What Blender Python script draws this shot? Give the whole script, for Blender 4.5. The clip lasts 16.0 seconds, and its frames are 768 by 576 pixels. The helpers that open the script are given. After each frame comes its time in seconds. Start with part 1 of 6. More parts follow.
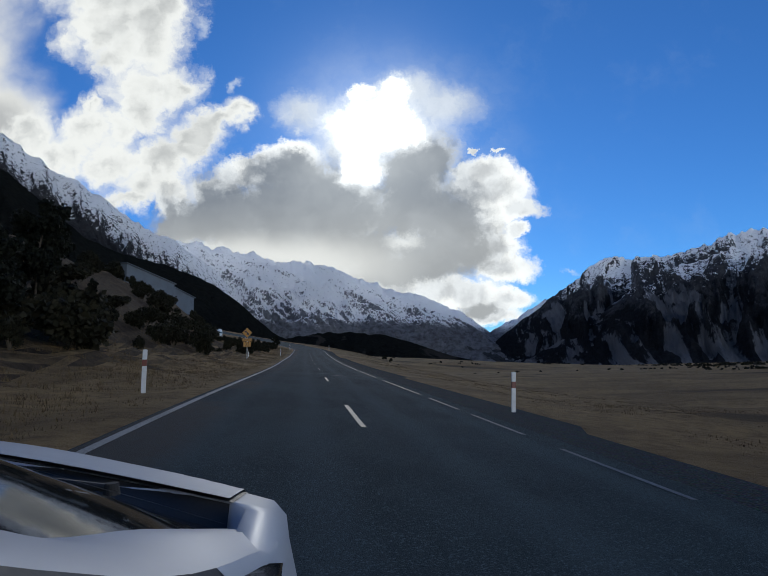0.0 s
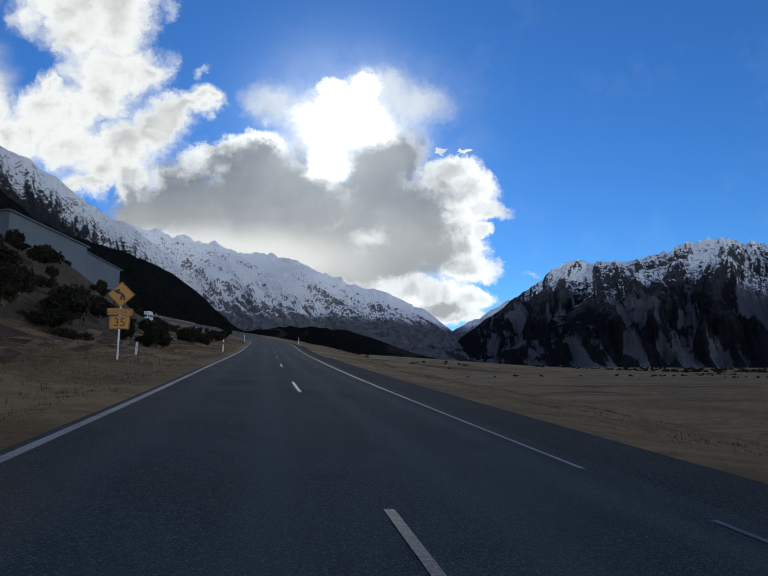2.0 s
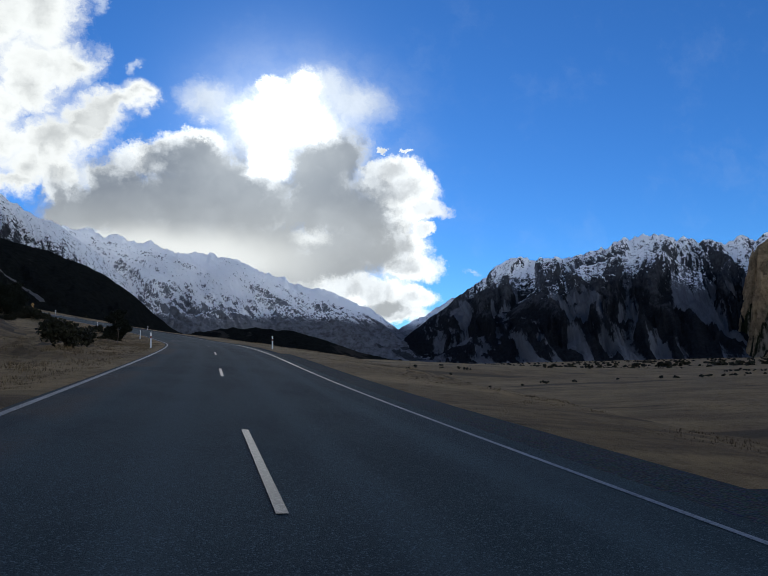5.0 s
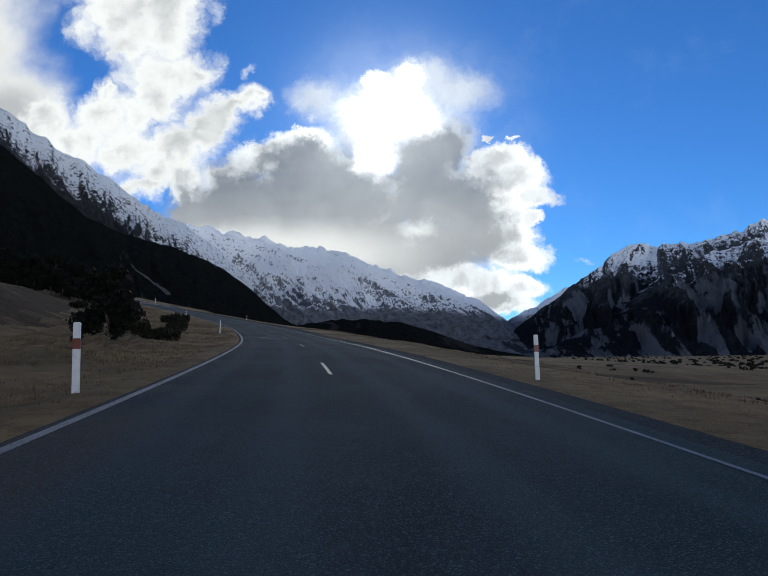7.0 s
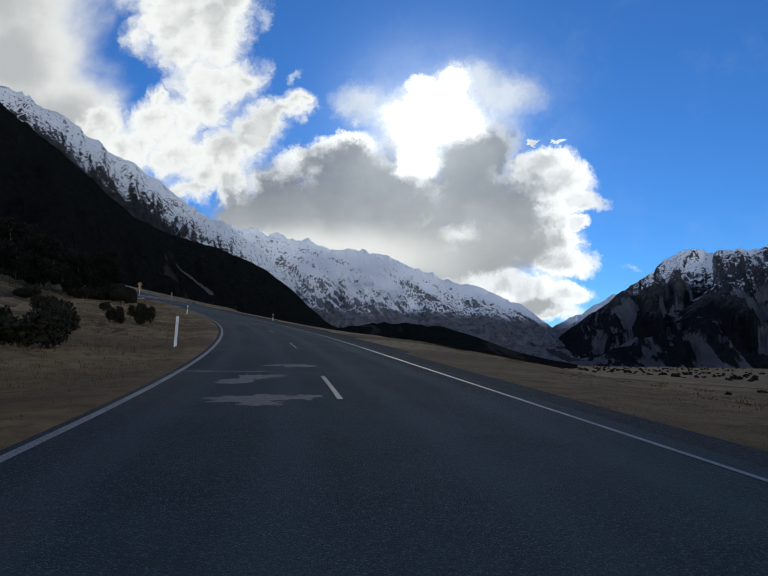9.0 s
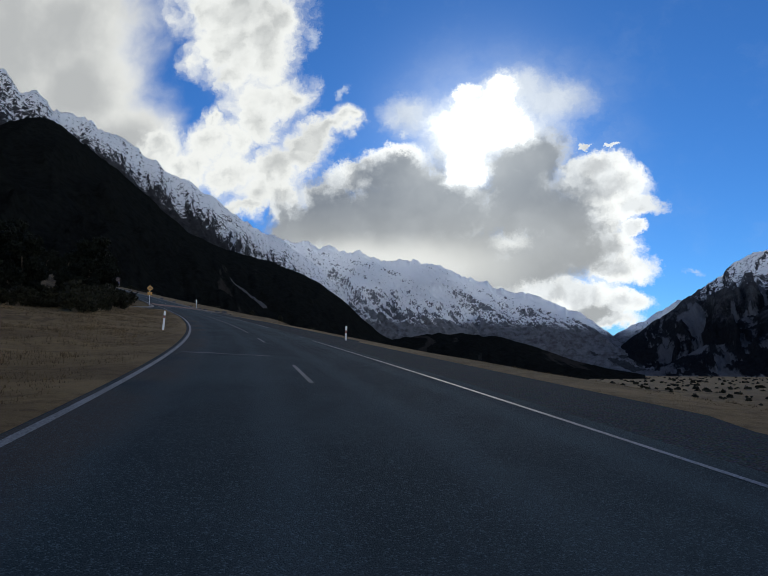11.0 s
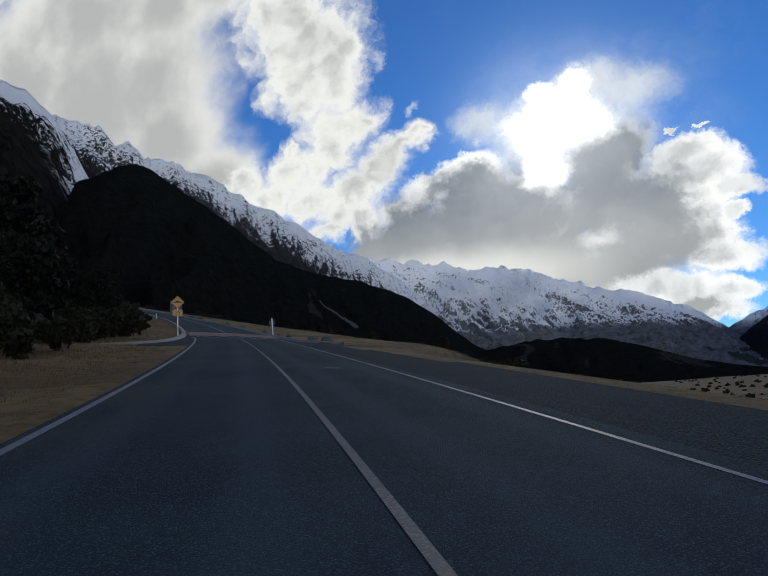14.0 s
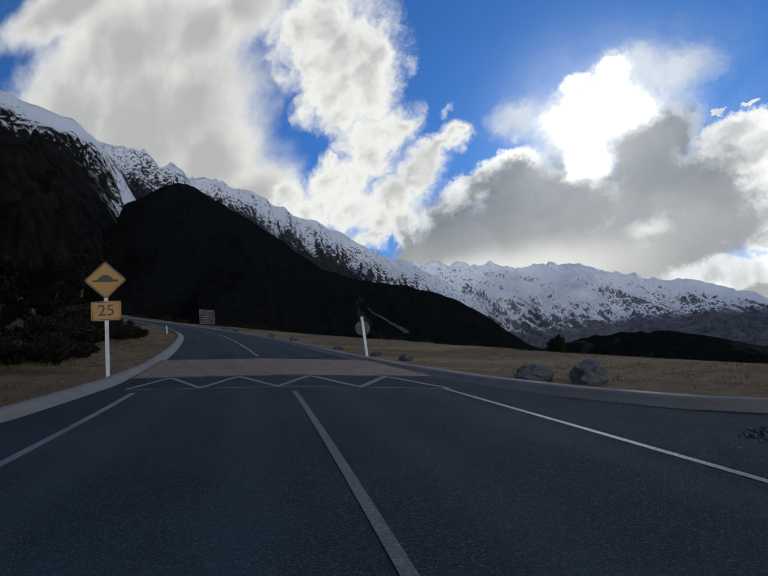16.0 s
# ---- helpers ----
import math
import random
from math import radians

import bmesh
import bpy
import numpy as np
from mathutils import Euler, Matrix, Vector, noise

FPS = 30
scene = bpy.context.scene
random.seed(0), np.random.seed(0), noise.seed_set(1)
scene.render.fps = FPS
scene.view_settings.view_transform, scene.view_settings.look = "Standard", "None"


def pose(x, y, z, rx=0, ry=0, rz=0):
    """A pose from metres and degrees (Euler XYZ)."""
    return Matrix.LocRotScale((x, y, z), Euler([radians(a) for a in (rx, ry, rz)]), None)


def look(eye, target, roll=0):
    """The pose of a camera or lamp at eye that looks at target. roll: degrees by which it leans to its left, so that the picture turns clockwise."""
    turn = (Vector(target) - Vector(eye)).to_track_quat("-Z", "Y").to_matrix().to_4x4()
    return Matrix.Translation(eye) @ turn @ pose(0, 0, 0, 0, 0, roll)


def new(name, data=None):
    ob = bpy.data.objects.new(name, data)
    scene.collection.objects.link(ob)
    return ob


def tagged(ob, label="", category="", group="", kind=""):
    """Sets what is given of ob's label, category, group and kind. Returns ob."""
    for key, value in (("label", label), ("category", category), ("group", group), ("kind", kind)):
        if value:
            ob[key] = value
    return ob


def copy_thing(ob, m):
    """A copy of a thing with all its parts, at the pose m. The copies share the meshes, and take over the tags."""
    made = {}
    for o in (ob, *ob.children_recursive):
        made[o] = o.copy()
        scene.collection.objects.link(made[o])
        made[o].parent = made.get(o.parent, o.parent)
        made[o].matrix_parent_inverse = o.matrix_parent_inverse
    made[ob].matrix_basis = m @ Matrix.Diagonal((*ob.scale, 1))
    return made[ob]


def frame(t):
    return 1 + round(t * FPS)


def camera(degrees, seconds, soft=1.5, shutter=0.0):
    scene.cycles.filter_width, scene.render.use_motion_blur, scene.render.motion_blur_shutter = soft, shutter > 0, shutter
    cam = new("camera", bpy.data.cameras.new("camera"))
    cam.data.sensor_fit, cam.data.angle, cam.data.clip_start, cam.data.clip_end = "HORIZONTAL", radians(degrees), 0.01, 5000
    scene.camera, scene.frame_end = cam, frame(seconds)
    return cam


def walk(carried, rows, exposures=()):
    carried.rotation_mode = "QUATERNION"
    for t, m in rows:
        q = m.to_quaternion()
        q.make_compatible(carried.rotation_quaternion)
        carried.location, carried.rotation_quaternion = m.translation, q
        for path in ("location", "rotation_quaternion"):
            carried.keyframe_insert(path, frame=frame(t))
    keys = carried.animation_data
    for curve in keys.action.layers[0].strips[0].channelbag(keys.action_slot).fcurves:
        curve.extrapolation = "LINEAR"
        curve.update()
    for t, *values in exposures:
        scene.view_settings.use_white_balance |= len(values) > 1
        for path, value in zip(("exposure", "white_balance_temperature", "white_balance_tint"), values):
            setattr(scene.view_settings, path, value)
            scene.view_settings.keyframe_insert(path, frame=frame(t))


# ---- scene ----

# stops by which the clip's own camera brightens over the open valley and darkens towards the shaded slope
EXPOSURES = ((0.0, -0.05, 6000, 7), (2.5, 0.0, 5950, 7), (5.0, 0.10, 5900, 7), (8.0, 0.03, 5950, 7), (16.0, -0.08, 6120, 8))
cam = camera(66.316, 16.0, soft=0.8)
# seconds, place, and turn of the camera that is carried beside the car's bonnet
PATH = [
    (0, -1.319, 1.380, 1.306, 97.758, 1.481, 0.199),
    (0.5, -2.630, 10.662, 1.629, 97.427, 0.587, -0.653),
    (1, -3.873, 19.990, 1.915, 97.293, 0.511, -1.346),
    (1.5, -5.108, 29.414, 2.191, 97.541, 0.570, -2.588),
    (2, -6.433, 38.831, 2.478, 97.362, -0.026, -3.592),
    (2.5, -7.716, 48.159, 2.783, 97.374, -0.647, -7.928),
    (3, -9.040, 57.406, 3.122, 97.578, -0.838, -15.894),
    (3.5, -10.247, 66.535, 3.472, 97.730, -0.974, -22.274),
    (4, -11.304, 75.583, 3.822, 97.490, -0.504, -22.786),
    (4.5, -12.354, 84.306, 4.177, 97.122, 0.088, -16.782),
    (5, -13.429, 93.121, 4.561, 97.236, 1.478, -8.947),
    (5.5, -14.618, 102.014, 4.985, 97.215, 2.144, -3.554),
    (6, -15.863, 110.995, 5.463, 97.056, 2.088, -0.604),
    (6.5, -17.093, 119.963, 5.998, 96.832, 1.580, 0.750),
    (7, -18.367, 128.800, 6.555, 96.613, 0.891, 1.354),
    (7.5, -19.775, 137.389, 7.086, 96.468, 0.294, 2.056),
    (8, -21.354, 145.724, 7.580, 96.399, -0.212, 2.855),
    (8.5, -22.943, 153.831, 8.049, 96.587, -0.681, 4.026),
    (9, -24.809, 162.115, 8.526, 97.000, -0.442, 5.230),
    (9.5, -27.174, 171.321, 9.091, 97.338, -0.258, 6.397),
    (10, -30.155, 181.399, 9.838, 97.602, -0.129, 7.526),
    (10.5, -33.713, 191.960, 10.758, 97.828, -0.022, 8.859),
    (11, -37.521, 202.083, 11.703, 98.052, 0.095, 10.340),
    (11.5, -41.177, 210.985, 12.568, 98.309, 0.256, 12.010),
    (12, -44.467, 217.750, 13.280, 98.601, 0.460, 13.669),
    (12.5, -47.410, 224.356, 13.995, 98.900, 0.894, 15.014),
    (13, -50.805, 231.143, 14.780, 99.175, 1.770, 16.583),
    (13.5, -55.964, 240.630, 15.956, 99.409, 2.827, 18.023),
    (14, -61.100, 249.547, 17.132, 99.723, 3.884, 19.394),
    (14.5, -65.666, 257.054, 18.165, 100.020, 4.686, 20.918),
    (15, -70.056, 263.987, 19.147, 100.274, 5.103, 22.396),
    (15.5, -74.432, 270.652, 20.120, 100.477, 5.684, 23.385),
    (16, -78.826, 277.162, 21.100, 100.655, 6.333, 24.363),
]
walk(cam, [(t, pose(x, y, z, a, b, c)) for t, x, y, z, a, b, c in PATH], EXPOSURES)
HEADING = [11.13, 7.90, 7.71, 8.11, 7.42, 8.03, 7.56, 10.38, 13.92, 18.21, 22.52, 26.87, 30.52, 33.39, 35.63, 40.36, 42.15, 46.80, 52.94, 60.77, 68.78]
CLIMB = [2.687, 1.802, 1.729, 2.164, 2.328, 2.816, 3.579, 3.338, 3.347, 4.721, 5.091, 5.836, 6.540, 6.891, 7.441, 8.946, 9.143, 9.898, 11.029, 12.007, 12.905]
CROSSFALL = [-0.0950, -0.0784, -0.0690, -0.0141, -0.0359, -0.0506, -0.0879, -0.0888, -0.0745]
RIGHT_EDGE = [2.73, 3.03, 3.39, 3.26, 2.95, 2.94, 2.58, 2.68, 2.75]

# ---------------------------------------------------------------- sky, clouds and sun
SKY_STRENGTH = (0.0345, 0.0655, 0.103)
MIDDLE, EYE_Z = Vector((-35, 150, 0)), 9.0                # the middle of the drive
SUN_TURN, SUN_HEIGHT = radians(-1.0), radians(21.8)      # to the right of +y, above the valley floor
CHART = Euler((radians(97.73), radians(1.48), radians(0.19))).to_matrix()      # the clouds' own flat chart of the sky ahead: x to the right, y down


def node(tree, kind, **inputs):
    made = tree.nodes.new(kind)
    for key, value in inputs.items():
        socket = made.inputs[int(key[1:])] if key[0] == "i" and key[1:].isdigit() else made.inputs[key.replace("_", " ")]
        if isinstance(value, bpy.types.NodeSocket):
            tree.links.new(value, socket)
        else:
            socket.default_value = value
    return made


def calc(tree, operation, a, b=0.0, c=0.0):
    made = node(tree, "ShaderNodeMath", i0=a, i1=b, i2=c)
    made.operation = operation
    return made.outputs[0]


def vec(tree, operation, a, b=(0, 0, 0)):
    made = node(tree, "ShaderNodeVectorMath", i0=a, i1=b)
    made.operation = operation
    return made.outputs["Value"] if operation in ("DOT_PRODUCT", "LENGTH", "DISTANCE") else made.outputs["Vector"]


def ramp(tree, value, low, high, to_low=0.0, to_high=1.0):
    made = node(tree, "ShaderNodeMapRange", i0=value, i1=low, i2=high, i3=to_low, i4=to_high)
    made.interpolation_type = "SMOOTHSTEP"
    return made.outputs[0]


def fractal(tree, place, scale, detail=6.0, rough=0.55):
    return node(tree, "ShaderNodeTexNoise", Vector=place, Scale=scale, Detail=detail, Roughness=rough)


def blend(tree, amount, a, b, kind="MIX"):
    made = tree.nodes.new("ShaderNodeMix")
    made.data_type, made.blend_type = "RGBA", kind
    for socket, value in ((made.inputs[0], amount), (made.inputs[6], a), (made.inputs[7], b)):
        if isinstance(value, bpy.types.NodeSocket):
            tree.links.new(value, socket)
        else:
            socket.default_value = value if isinstance(value, float) else (*value, 1.0)
    return made.outputs[2]


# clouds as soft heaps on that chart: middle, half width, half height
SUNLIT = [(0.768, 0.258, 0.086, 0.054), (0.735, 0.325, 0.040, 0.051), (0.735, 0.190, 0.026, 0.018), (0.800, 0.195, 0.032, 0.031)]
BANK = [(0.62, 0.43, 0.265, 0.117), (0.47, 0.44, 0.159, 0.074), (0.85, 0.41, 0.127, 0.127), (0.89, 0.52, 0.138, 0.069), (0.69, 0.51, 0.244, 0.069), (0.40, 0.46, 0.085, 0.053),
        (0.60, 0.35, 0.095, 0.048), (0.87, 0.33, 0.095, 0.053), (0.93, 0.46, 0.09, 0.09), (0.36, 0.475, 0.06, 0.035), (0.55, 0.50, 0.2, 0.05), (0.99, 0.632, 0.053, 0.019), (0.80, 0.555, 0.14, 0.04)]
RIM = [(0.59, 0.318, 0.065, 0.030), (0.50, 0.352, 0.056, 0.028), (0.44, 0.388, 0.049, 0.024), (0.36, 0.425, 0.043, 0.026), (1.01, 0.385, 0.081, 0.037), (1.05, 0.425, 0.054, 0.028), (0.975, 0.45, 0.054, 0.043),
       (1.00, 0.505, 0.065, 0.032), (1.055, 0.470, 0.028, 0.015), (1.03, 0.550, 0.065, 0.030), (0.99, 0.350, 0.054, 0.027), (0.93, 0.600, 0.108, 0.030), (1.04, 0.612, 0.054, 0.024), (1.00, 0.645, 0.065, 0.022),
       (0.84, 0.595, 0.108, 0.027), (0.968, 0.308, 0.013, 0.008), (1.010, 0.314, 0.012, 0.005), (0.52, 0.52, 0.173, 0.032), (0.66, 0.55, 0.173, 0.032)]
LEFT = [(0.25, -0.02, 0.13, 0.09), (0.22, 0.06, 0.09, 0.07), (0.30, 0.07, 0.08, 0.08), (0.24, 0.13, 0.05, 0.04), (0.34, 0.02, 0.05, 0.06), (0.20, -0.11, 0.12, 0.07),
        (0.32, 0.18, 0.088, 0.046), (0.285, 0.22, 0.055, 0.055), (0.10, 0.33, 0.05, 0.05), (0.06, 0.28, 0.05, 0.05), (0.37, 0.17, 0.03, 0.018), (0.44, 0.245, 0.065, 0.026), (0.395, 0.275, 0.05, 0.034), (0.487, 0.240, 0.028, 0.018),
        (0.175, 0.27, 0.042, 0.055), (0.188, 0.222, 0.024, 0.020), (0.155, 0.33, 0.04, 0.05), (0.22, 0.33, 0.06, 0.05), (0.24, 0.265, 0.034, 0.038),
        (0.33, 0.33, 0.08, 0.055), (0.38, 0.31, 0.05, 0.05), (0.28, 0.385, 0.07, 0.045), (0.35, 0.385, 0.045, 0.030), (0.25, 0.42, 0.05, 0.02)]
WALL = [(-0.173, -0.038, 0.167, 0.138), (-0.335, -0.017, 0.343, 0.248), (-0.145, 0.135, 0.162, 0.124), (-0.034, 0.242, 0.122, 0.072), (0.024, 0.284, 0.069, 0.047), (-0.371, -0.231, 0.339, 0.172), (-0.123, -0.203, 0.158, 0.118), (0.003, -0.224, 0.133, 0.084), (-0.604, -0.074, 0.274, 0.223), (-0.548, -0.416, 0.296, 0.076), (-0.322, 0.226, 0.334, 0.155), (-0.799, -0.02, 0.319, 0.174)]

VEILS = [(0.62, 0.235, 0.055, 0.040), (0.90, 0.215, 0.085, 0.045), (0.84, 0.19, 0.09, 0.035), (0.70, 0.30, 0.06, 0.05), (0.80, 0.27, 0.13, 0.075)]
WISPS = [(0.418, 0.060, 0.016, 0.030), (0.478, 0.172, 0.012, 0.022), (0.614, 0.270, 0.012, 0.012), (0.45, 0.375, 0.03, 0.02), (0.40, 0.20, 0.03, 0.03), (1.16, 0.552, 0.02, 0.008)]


def heaps(tree, place, rows):
    """How deep inside the nearest of the soft heaps a point of the chart lies."""
    best = None
    for x, y, wide, high in rows:
        away = vec(tree, "LENGTH", vec(tree, "MULTIPLY", vec(tree, "SUBTRACT", place, (x, y, 0)), (1 / wide, 1 / high, 0)))
        depth = calc(tree, "SUBTRACT", 1.0, away)
        best = depth if best is None else calc(tree, "SMOOTH_MAX", best, depth, 0.3)
    return best


def make_sky():
    world = bpy.data.worlds.new("sky")
    scene.world = world
    world.use_nodes = True
    tree = world.node_tree
    tree.nodes.clear()
    air = tree.nodes.new("ShaderNodeTexSky")
    air.sky_type, air.sun_disc, air.sun_elevation, air.sun_rotation = "NISHITA", False, SUN_HEIGHT, SUN_TURN
    air.altitude, air.air_density, air.dust_density, air.ozone_density = 750.0, 1.0, 0.1, 3.0
    sky = blend(tree, 1.0, air.outputs[0], SKY_STRENGTH, "MULTIPLY")
    way = node(tree, "ShaderNodeTexCoord").outputs["Generated"]
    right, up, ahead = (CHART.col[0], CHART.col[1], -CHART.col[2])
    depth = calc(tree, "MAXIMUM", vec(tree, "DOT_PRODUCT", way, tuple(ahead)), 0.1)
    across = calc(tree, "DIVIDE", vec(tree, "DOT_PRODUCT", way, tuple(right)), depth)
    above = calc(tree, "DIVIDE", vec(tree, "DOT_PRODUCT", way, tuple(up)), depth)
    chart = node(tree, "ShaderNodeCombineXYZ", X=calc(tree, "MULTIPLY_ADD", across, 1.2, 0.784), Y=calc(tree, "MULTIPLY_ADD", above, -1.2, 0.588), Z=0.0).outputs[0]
    wide = vec(tree, "SUBTRACT", fractal(tree, chart, 9.0, 3.0).outputs["Color"], (0.5, 0.5, 0.5))
    fine = vec(tree, "SUBTRACT", fractal(tree, chart, 34.0, 9.0, 0.72).outputs["Color"], (0.5, 0.5, 0.5))
    place = vec(tree, "ADD", chart, vec(tree, "MULTIPLY", wide, (0.060, 0.045, 0)))
    place = vec(tree, "ADD", place, vec(tree, "MULTIPLY", fine, (0.058, 0.048, 0)))
    soft = vec(tree, "ADD", chart, vec(tree, "MULTIPLY", wide, (0.05, 0.04, 0)))
    billow = fractal(tree, place, 17.0, 7.0, 0.6).outputs["Fac"]
    broad = fractal(tree, soft, 5.5, 4.0, 0.5).outputs["Fac"]
    puff = fractal(tree, soft, 15.0, 5.0, 0.5).outputs["Fac"]
    haze = fractal(tree, place, 5.0, 7.0, 0.65).outputs["Fac"]
    # small heaps catch the light on the side towards the sun
    sunward = vec(tree, "NORMALIZE", vec(tree, "SUBTRACT", (0.755, 0.28, 0), chart))
    beyond = vec(tree, "ADD", soft, vec(tree, "MULTIPLY", sunward, (0.022, 0.022, 0)))
    lit = ramp(tree, calc(tree, "SUBTRACT", puff, fractal(tree, beyond, 15.0, 5.0, 0.5).outputs["Fac"]), -0.16, 0.14)
    rough = calc(tree, "MULTIPLY_ADD", billow, 0.9, -0.45)
    bank, rim, sunlit, veils = [calc(tree, "ADD", heaps(tree, place, rows), rough) for rows in (BANK, RIM, SUNLIT, VEILS)]
    torn = vec(tree, "ADD", place, vec(tree, "MULTIPLY", wide, (0.060, 0.060, 0)))
    left = calc(tree, "ADD", heaps(tree, torn, LEFT), calc(tree, "MULTIPLY_ADD", billow, 1.5, -0.85))
    wisps = calc(tree, "ADD", heaps(tree, place, WISPS), calc(tree, "MULTIPLY_ADD", billow, 2.4, -1.2))
    wall = calc(tree, "ADD", heaps(tree, soft, WALL), calc(tree, "MULTIPLY_ADD", puff, 0.5, -0.20))
    # unseen bright broken cloud, added low behind the view to light slopes facing it
    over = fractal(tree, vec(tree, "MULTIPLY", way, (1.0, 1.0, 1.6)), 2.2, 6.0, 0.6).outputs["Fac"]
    behind = calc(tree, "MULTIPLY", ramp(tree, over, 0.38, 0.56), ramp(tree, vec(tree, "DOT_PRODUCT", way, tuple(ahead)), 0.15, 0.5, 1.0, 0.0))
    behind = calc(tree, "MULTIPLY", behind, ramp(tree, vec(tree, "DOT_PRODUCT", way, (0, 0, 1)), 0.15, 0.5, 1.0, 0.0))
    sky = blend(tree, behind, sky, blend(tree, ramp(tree, over, 0.45, 0.7), (3.6, 3.5, 3.36), (2.6, 2.6, 2.56)))
    # thin veils round the sun and torn wisps
    near_sun = ramp(tree, vec(tree, "LENGTH", vec(tree, "MULTIPLY", vec(tree, "SUBTRACT", chart, (0.80, 0.27, 0)), (1.0, 1.4, 0))), 0.06, 0.32, 1.0, 0.0)
    veil = calc(tree, "MULTIPLY", ramp(tree, haze, 0.36, 0.62), near_sun)
    out = blend(tree, calc(tree, "MULTIPLY", ramp(tree, haze, 0.50, 0.78), 0.08), sky, (0.55, 0.62, 0.72))
    out = blend(tree, calc(tree, "MULTIPLY", veil, 0.34), out, (0.68, 0.71, 0.74))
    out = blend(tree, ramp(tree, wisps, -0.1, 1.0, 0.0, 0.55), out, (0.80, 0.82, 0.84))
    out = blend(tree, ramp(tree, veils, -0.45, 0.75, 0.0, 0.85), out, blend(tree, billow, (0.50, 0.53, 0.57), (0.92, 0.92, 0.91)))
    # far cloud wall, smooth and cream, then the broken heaps before it: thin edges glow, thick middles are grey
    cream = blend(tree, ramp(tree, calc(tree, "ADD", wall, calc(tree, "MULTIPLY_ADD", broad, 1.2, -0.6)), 0.0, 0.9), (0.88, 0.84, 0.765), (0.52, 0.505, 0.48))
    out = blend(tree, ramp(tree, wall, -0.35, 0.34), out, cream)
    thick = ramp(tree, calc(tree, "ADD", left, calc(tree, "MULTIPLY_ADD", broad, 2.4, -1.2)), 0.1, 1.1)
    tone = blend(tree, thick, (0.96, 0.92, 0.84), (0.58, 0.565, 0.53))
    tone = blend(tree, calc(tree, "MULTIPLY", lit, 0.4), tone, (1.02, 0.98, 0.90))
    out = blend(tree, ramp(tree, left, -0.60, 0.30), out, tone)
    thick = ramp(tree, calc(tree, "ADD", rim, calc(tree, "MULTIPLY_ADD", puff, 2.6, -1.3)), -0.05, 0.75)
    edge = blend(tree, thick, (1.10, 1.06, 0.98), (0.62, 0.61, 0.59))
    edge = blend(tree, calc(tree, "MULTIPLY", lit, 0.55), edge, (1.15, 1.13, 1.08))
    out = blend(tree, ramp(tree, rim, -0.28, 0.20), out, edge)
    # the grey bank: blue-grey above, paler below, bright where it lies on the snow
    grey = blend(tree, ramp(tree, above, 0.06, 0.18), (0.43, 0.425, 0.41), (0.215, 0.235, 0.268))
    grey = blend(tree, ramp(tree, broad, 0.42, 0.66, 0.0, 0.35), grey, (0.50, 0.505, 0.505))
    grey = blend(tree, ramp(tree, puff, 0.42, 0.66, 0.0, 0.10), grey, (0.62, 0.62, 0.61))
    grey = blend(tree, ramp(tree, haze, 0.42, 0.7, 0.0, 0.22), grey, (0.27, 0.28, 0.30))
    grey = blend(tree, calc(tree, "MULTIPLY", ramp(tree, lit, 0.3, 1.0), ramp(tree, bank, 0.1, 0.6, 0.5, 0.0)), grey, (0.95, 0.94, 0.91))
    out = blend(tree, ramp(tree, bank, -0.20, 0.45), out, grey)
    foot = vec(tree, "LENGTH", vec(tree, "MULTIPLY", vec(tree, "SUBTRACT", soft, (0.56, 0.545, 0)), (1 / 0.30, 1 / 0.075, 0)))
    out = blend(tree, ramp(tree, foot, 0.25, 1.15, 0.9, 0.0), out, (0.92, 0.88, 0.80))
    spot = ramp(tree, vec(tree, "LENGTH", vec(tree, "MULTIPLY", vec(tree, "SUBTRACT", place, (0.825, 0.497, 0)), (1.0, 1.9, 0))), 0.0, 0.05, 0.7, 0.0)
    out = blend(tree, spot, out, (0.98, 0.95, 0.88))
    out = blend(tree, ramp(tree, sunlit, -0.45, 0.15, 0.0, 0.75), out, (1.0, 0.99, 0.96))
    out = blend(tree, ramp(tree, sunlit, -0.12, 0.28), out, (1.5, 1.48, 1.42))
    # light scattered round the hidden sun
    sun_way = Vector((math.sin(SUN_TURN) * math.cos(SUN_HEIGHT), math.cos(SUN_TURN) * math.cos(SUN_HEIGHT), math.sin(SUN_HEIGHT)))
    toward = calc(tree, "MAXIMUM", vec(tree, "DOT_PRODUCT", way, tuple(sun_way)), 0.0)
    halo = blend(tree, 1.0, (0.30, 0.29, 0.26), calc(tree, "POWER", toward, 140.0), "MULTIPLY")
    out = blend(tree, 1.0, out, halo, "ADD")
    back = node(tree, "ShaderNodeBackground", Color=out, Strength=1.0)
    tree.links.new(back.outputs[0], node(tree, "ShaderNodeOutputWorld").inputs[0])


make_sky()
lamp = bpy.data.lights.new("sun", "SUN")
lamp.energy, lamp.angle, lamp.color = 0.58, radians(10.0), (1.0, 0.93, 0.82)
new("sun", lamp).matrix_world = look((0, 0, 500), Vector((0, 0, 500)) - Vector((math.sin(SUN_TURN) * math.cos(SUN_HEIGHT), math.cos(SUN_TURN) * math.cos(SUN_HEIGHT), math.sin(SUN_HEIGHT))))


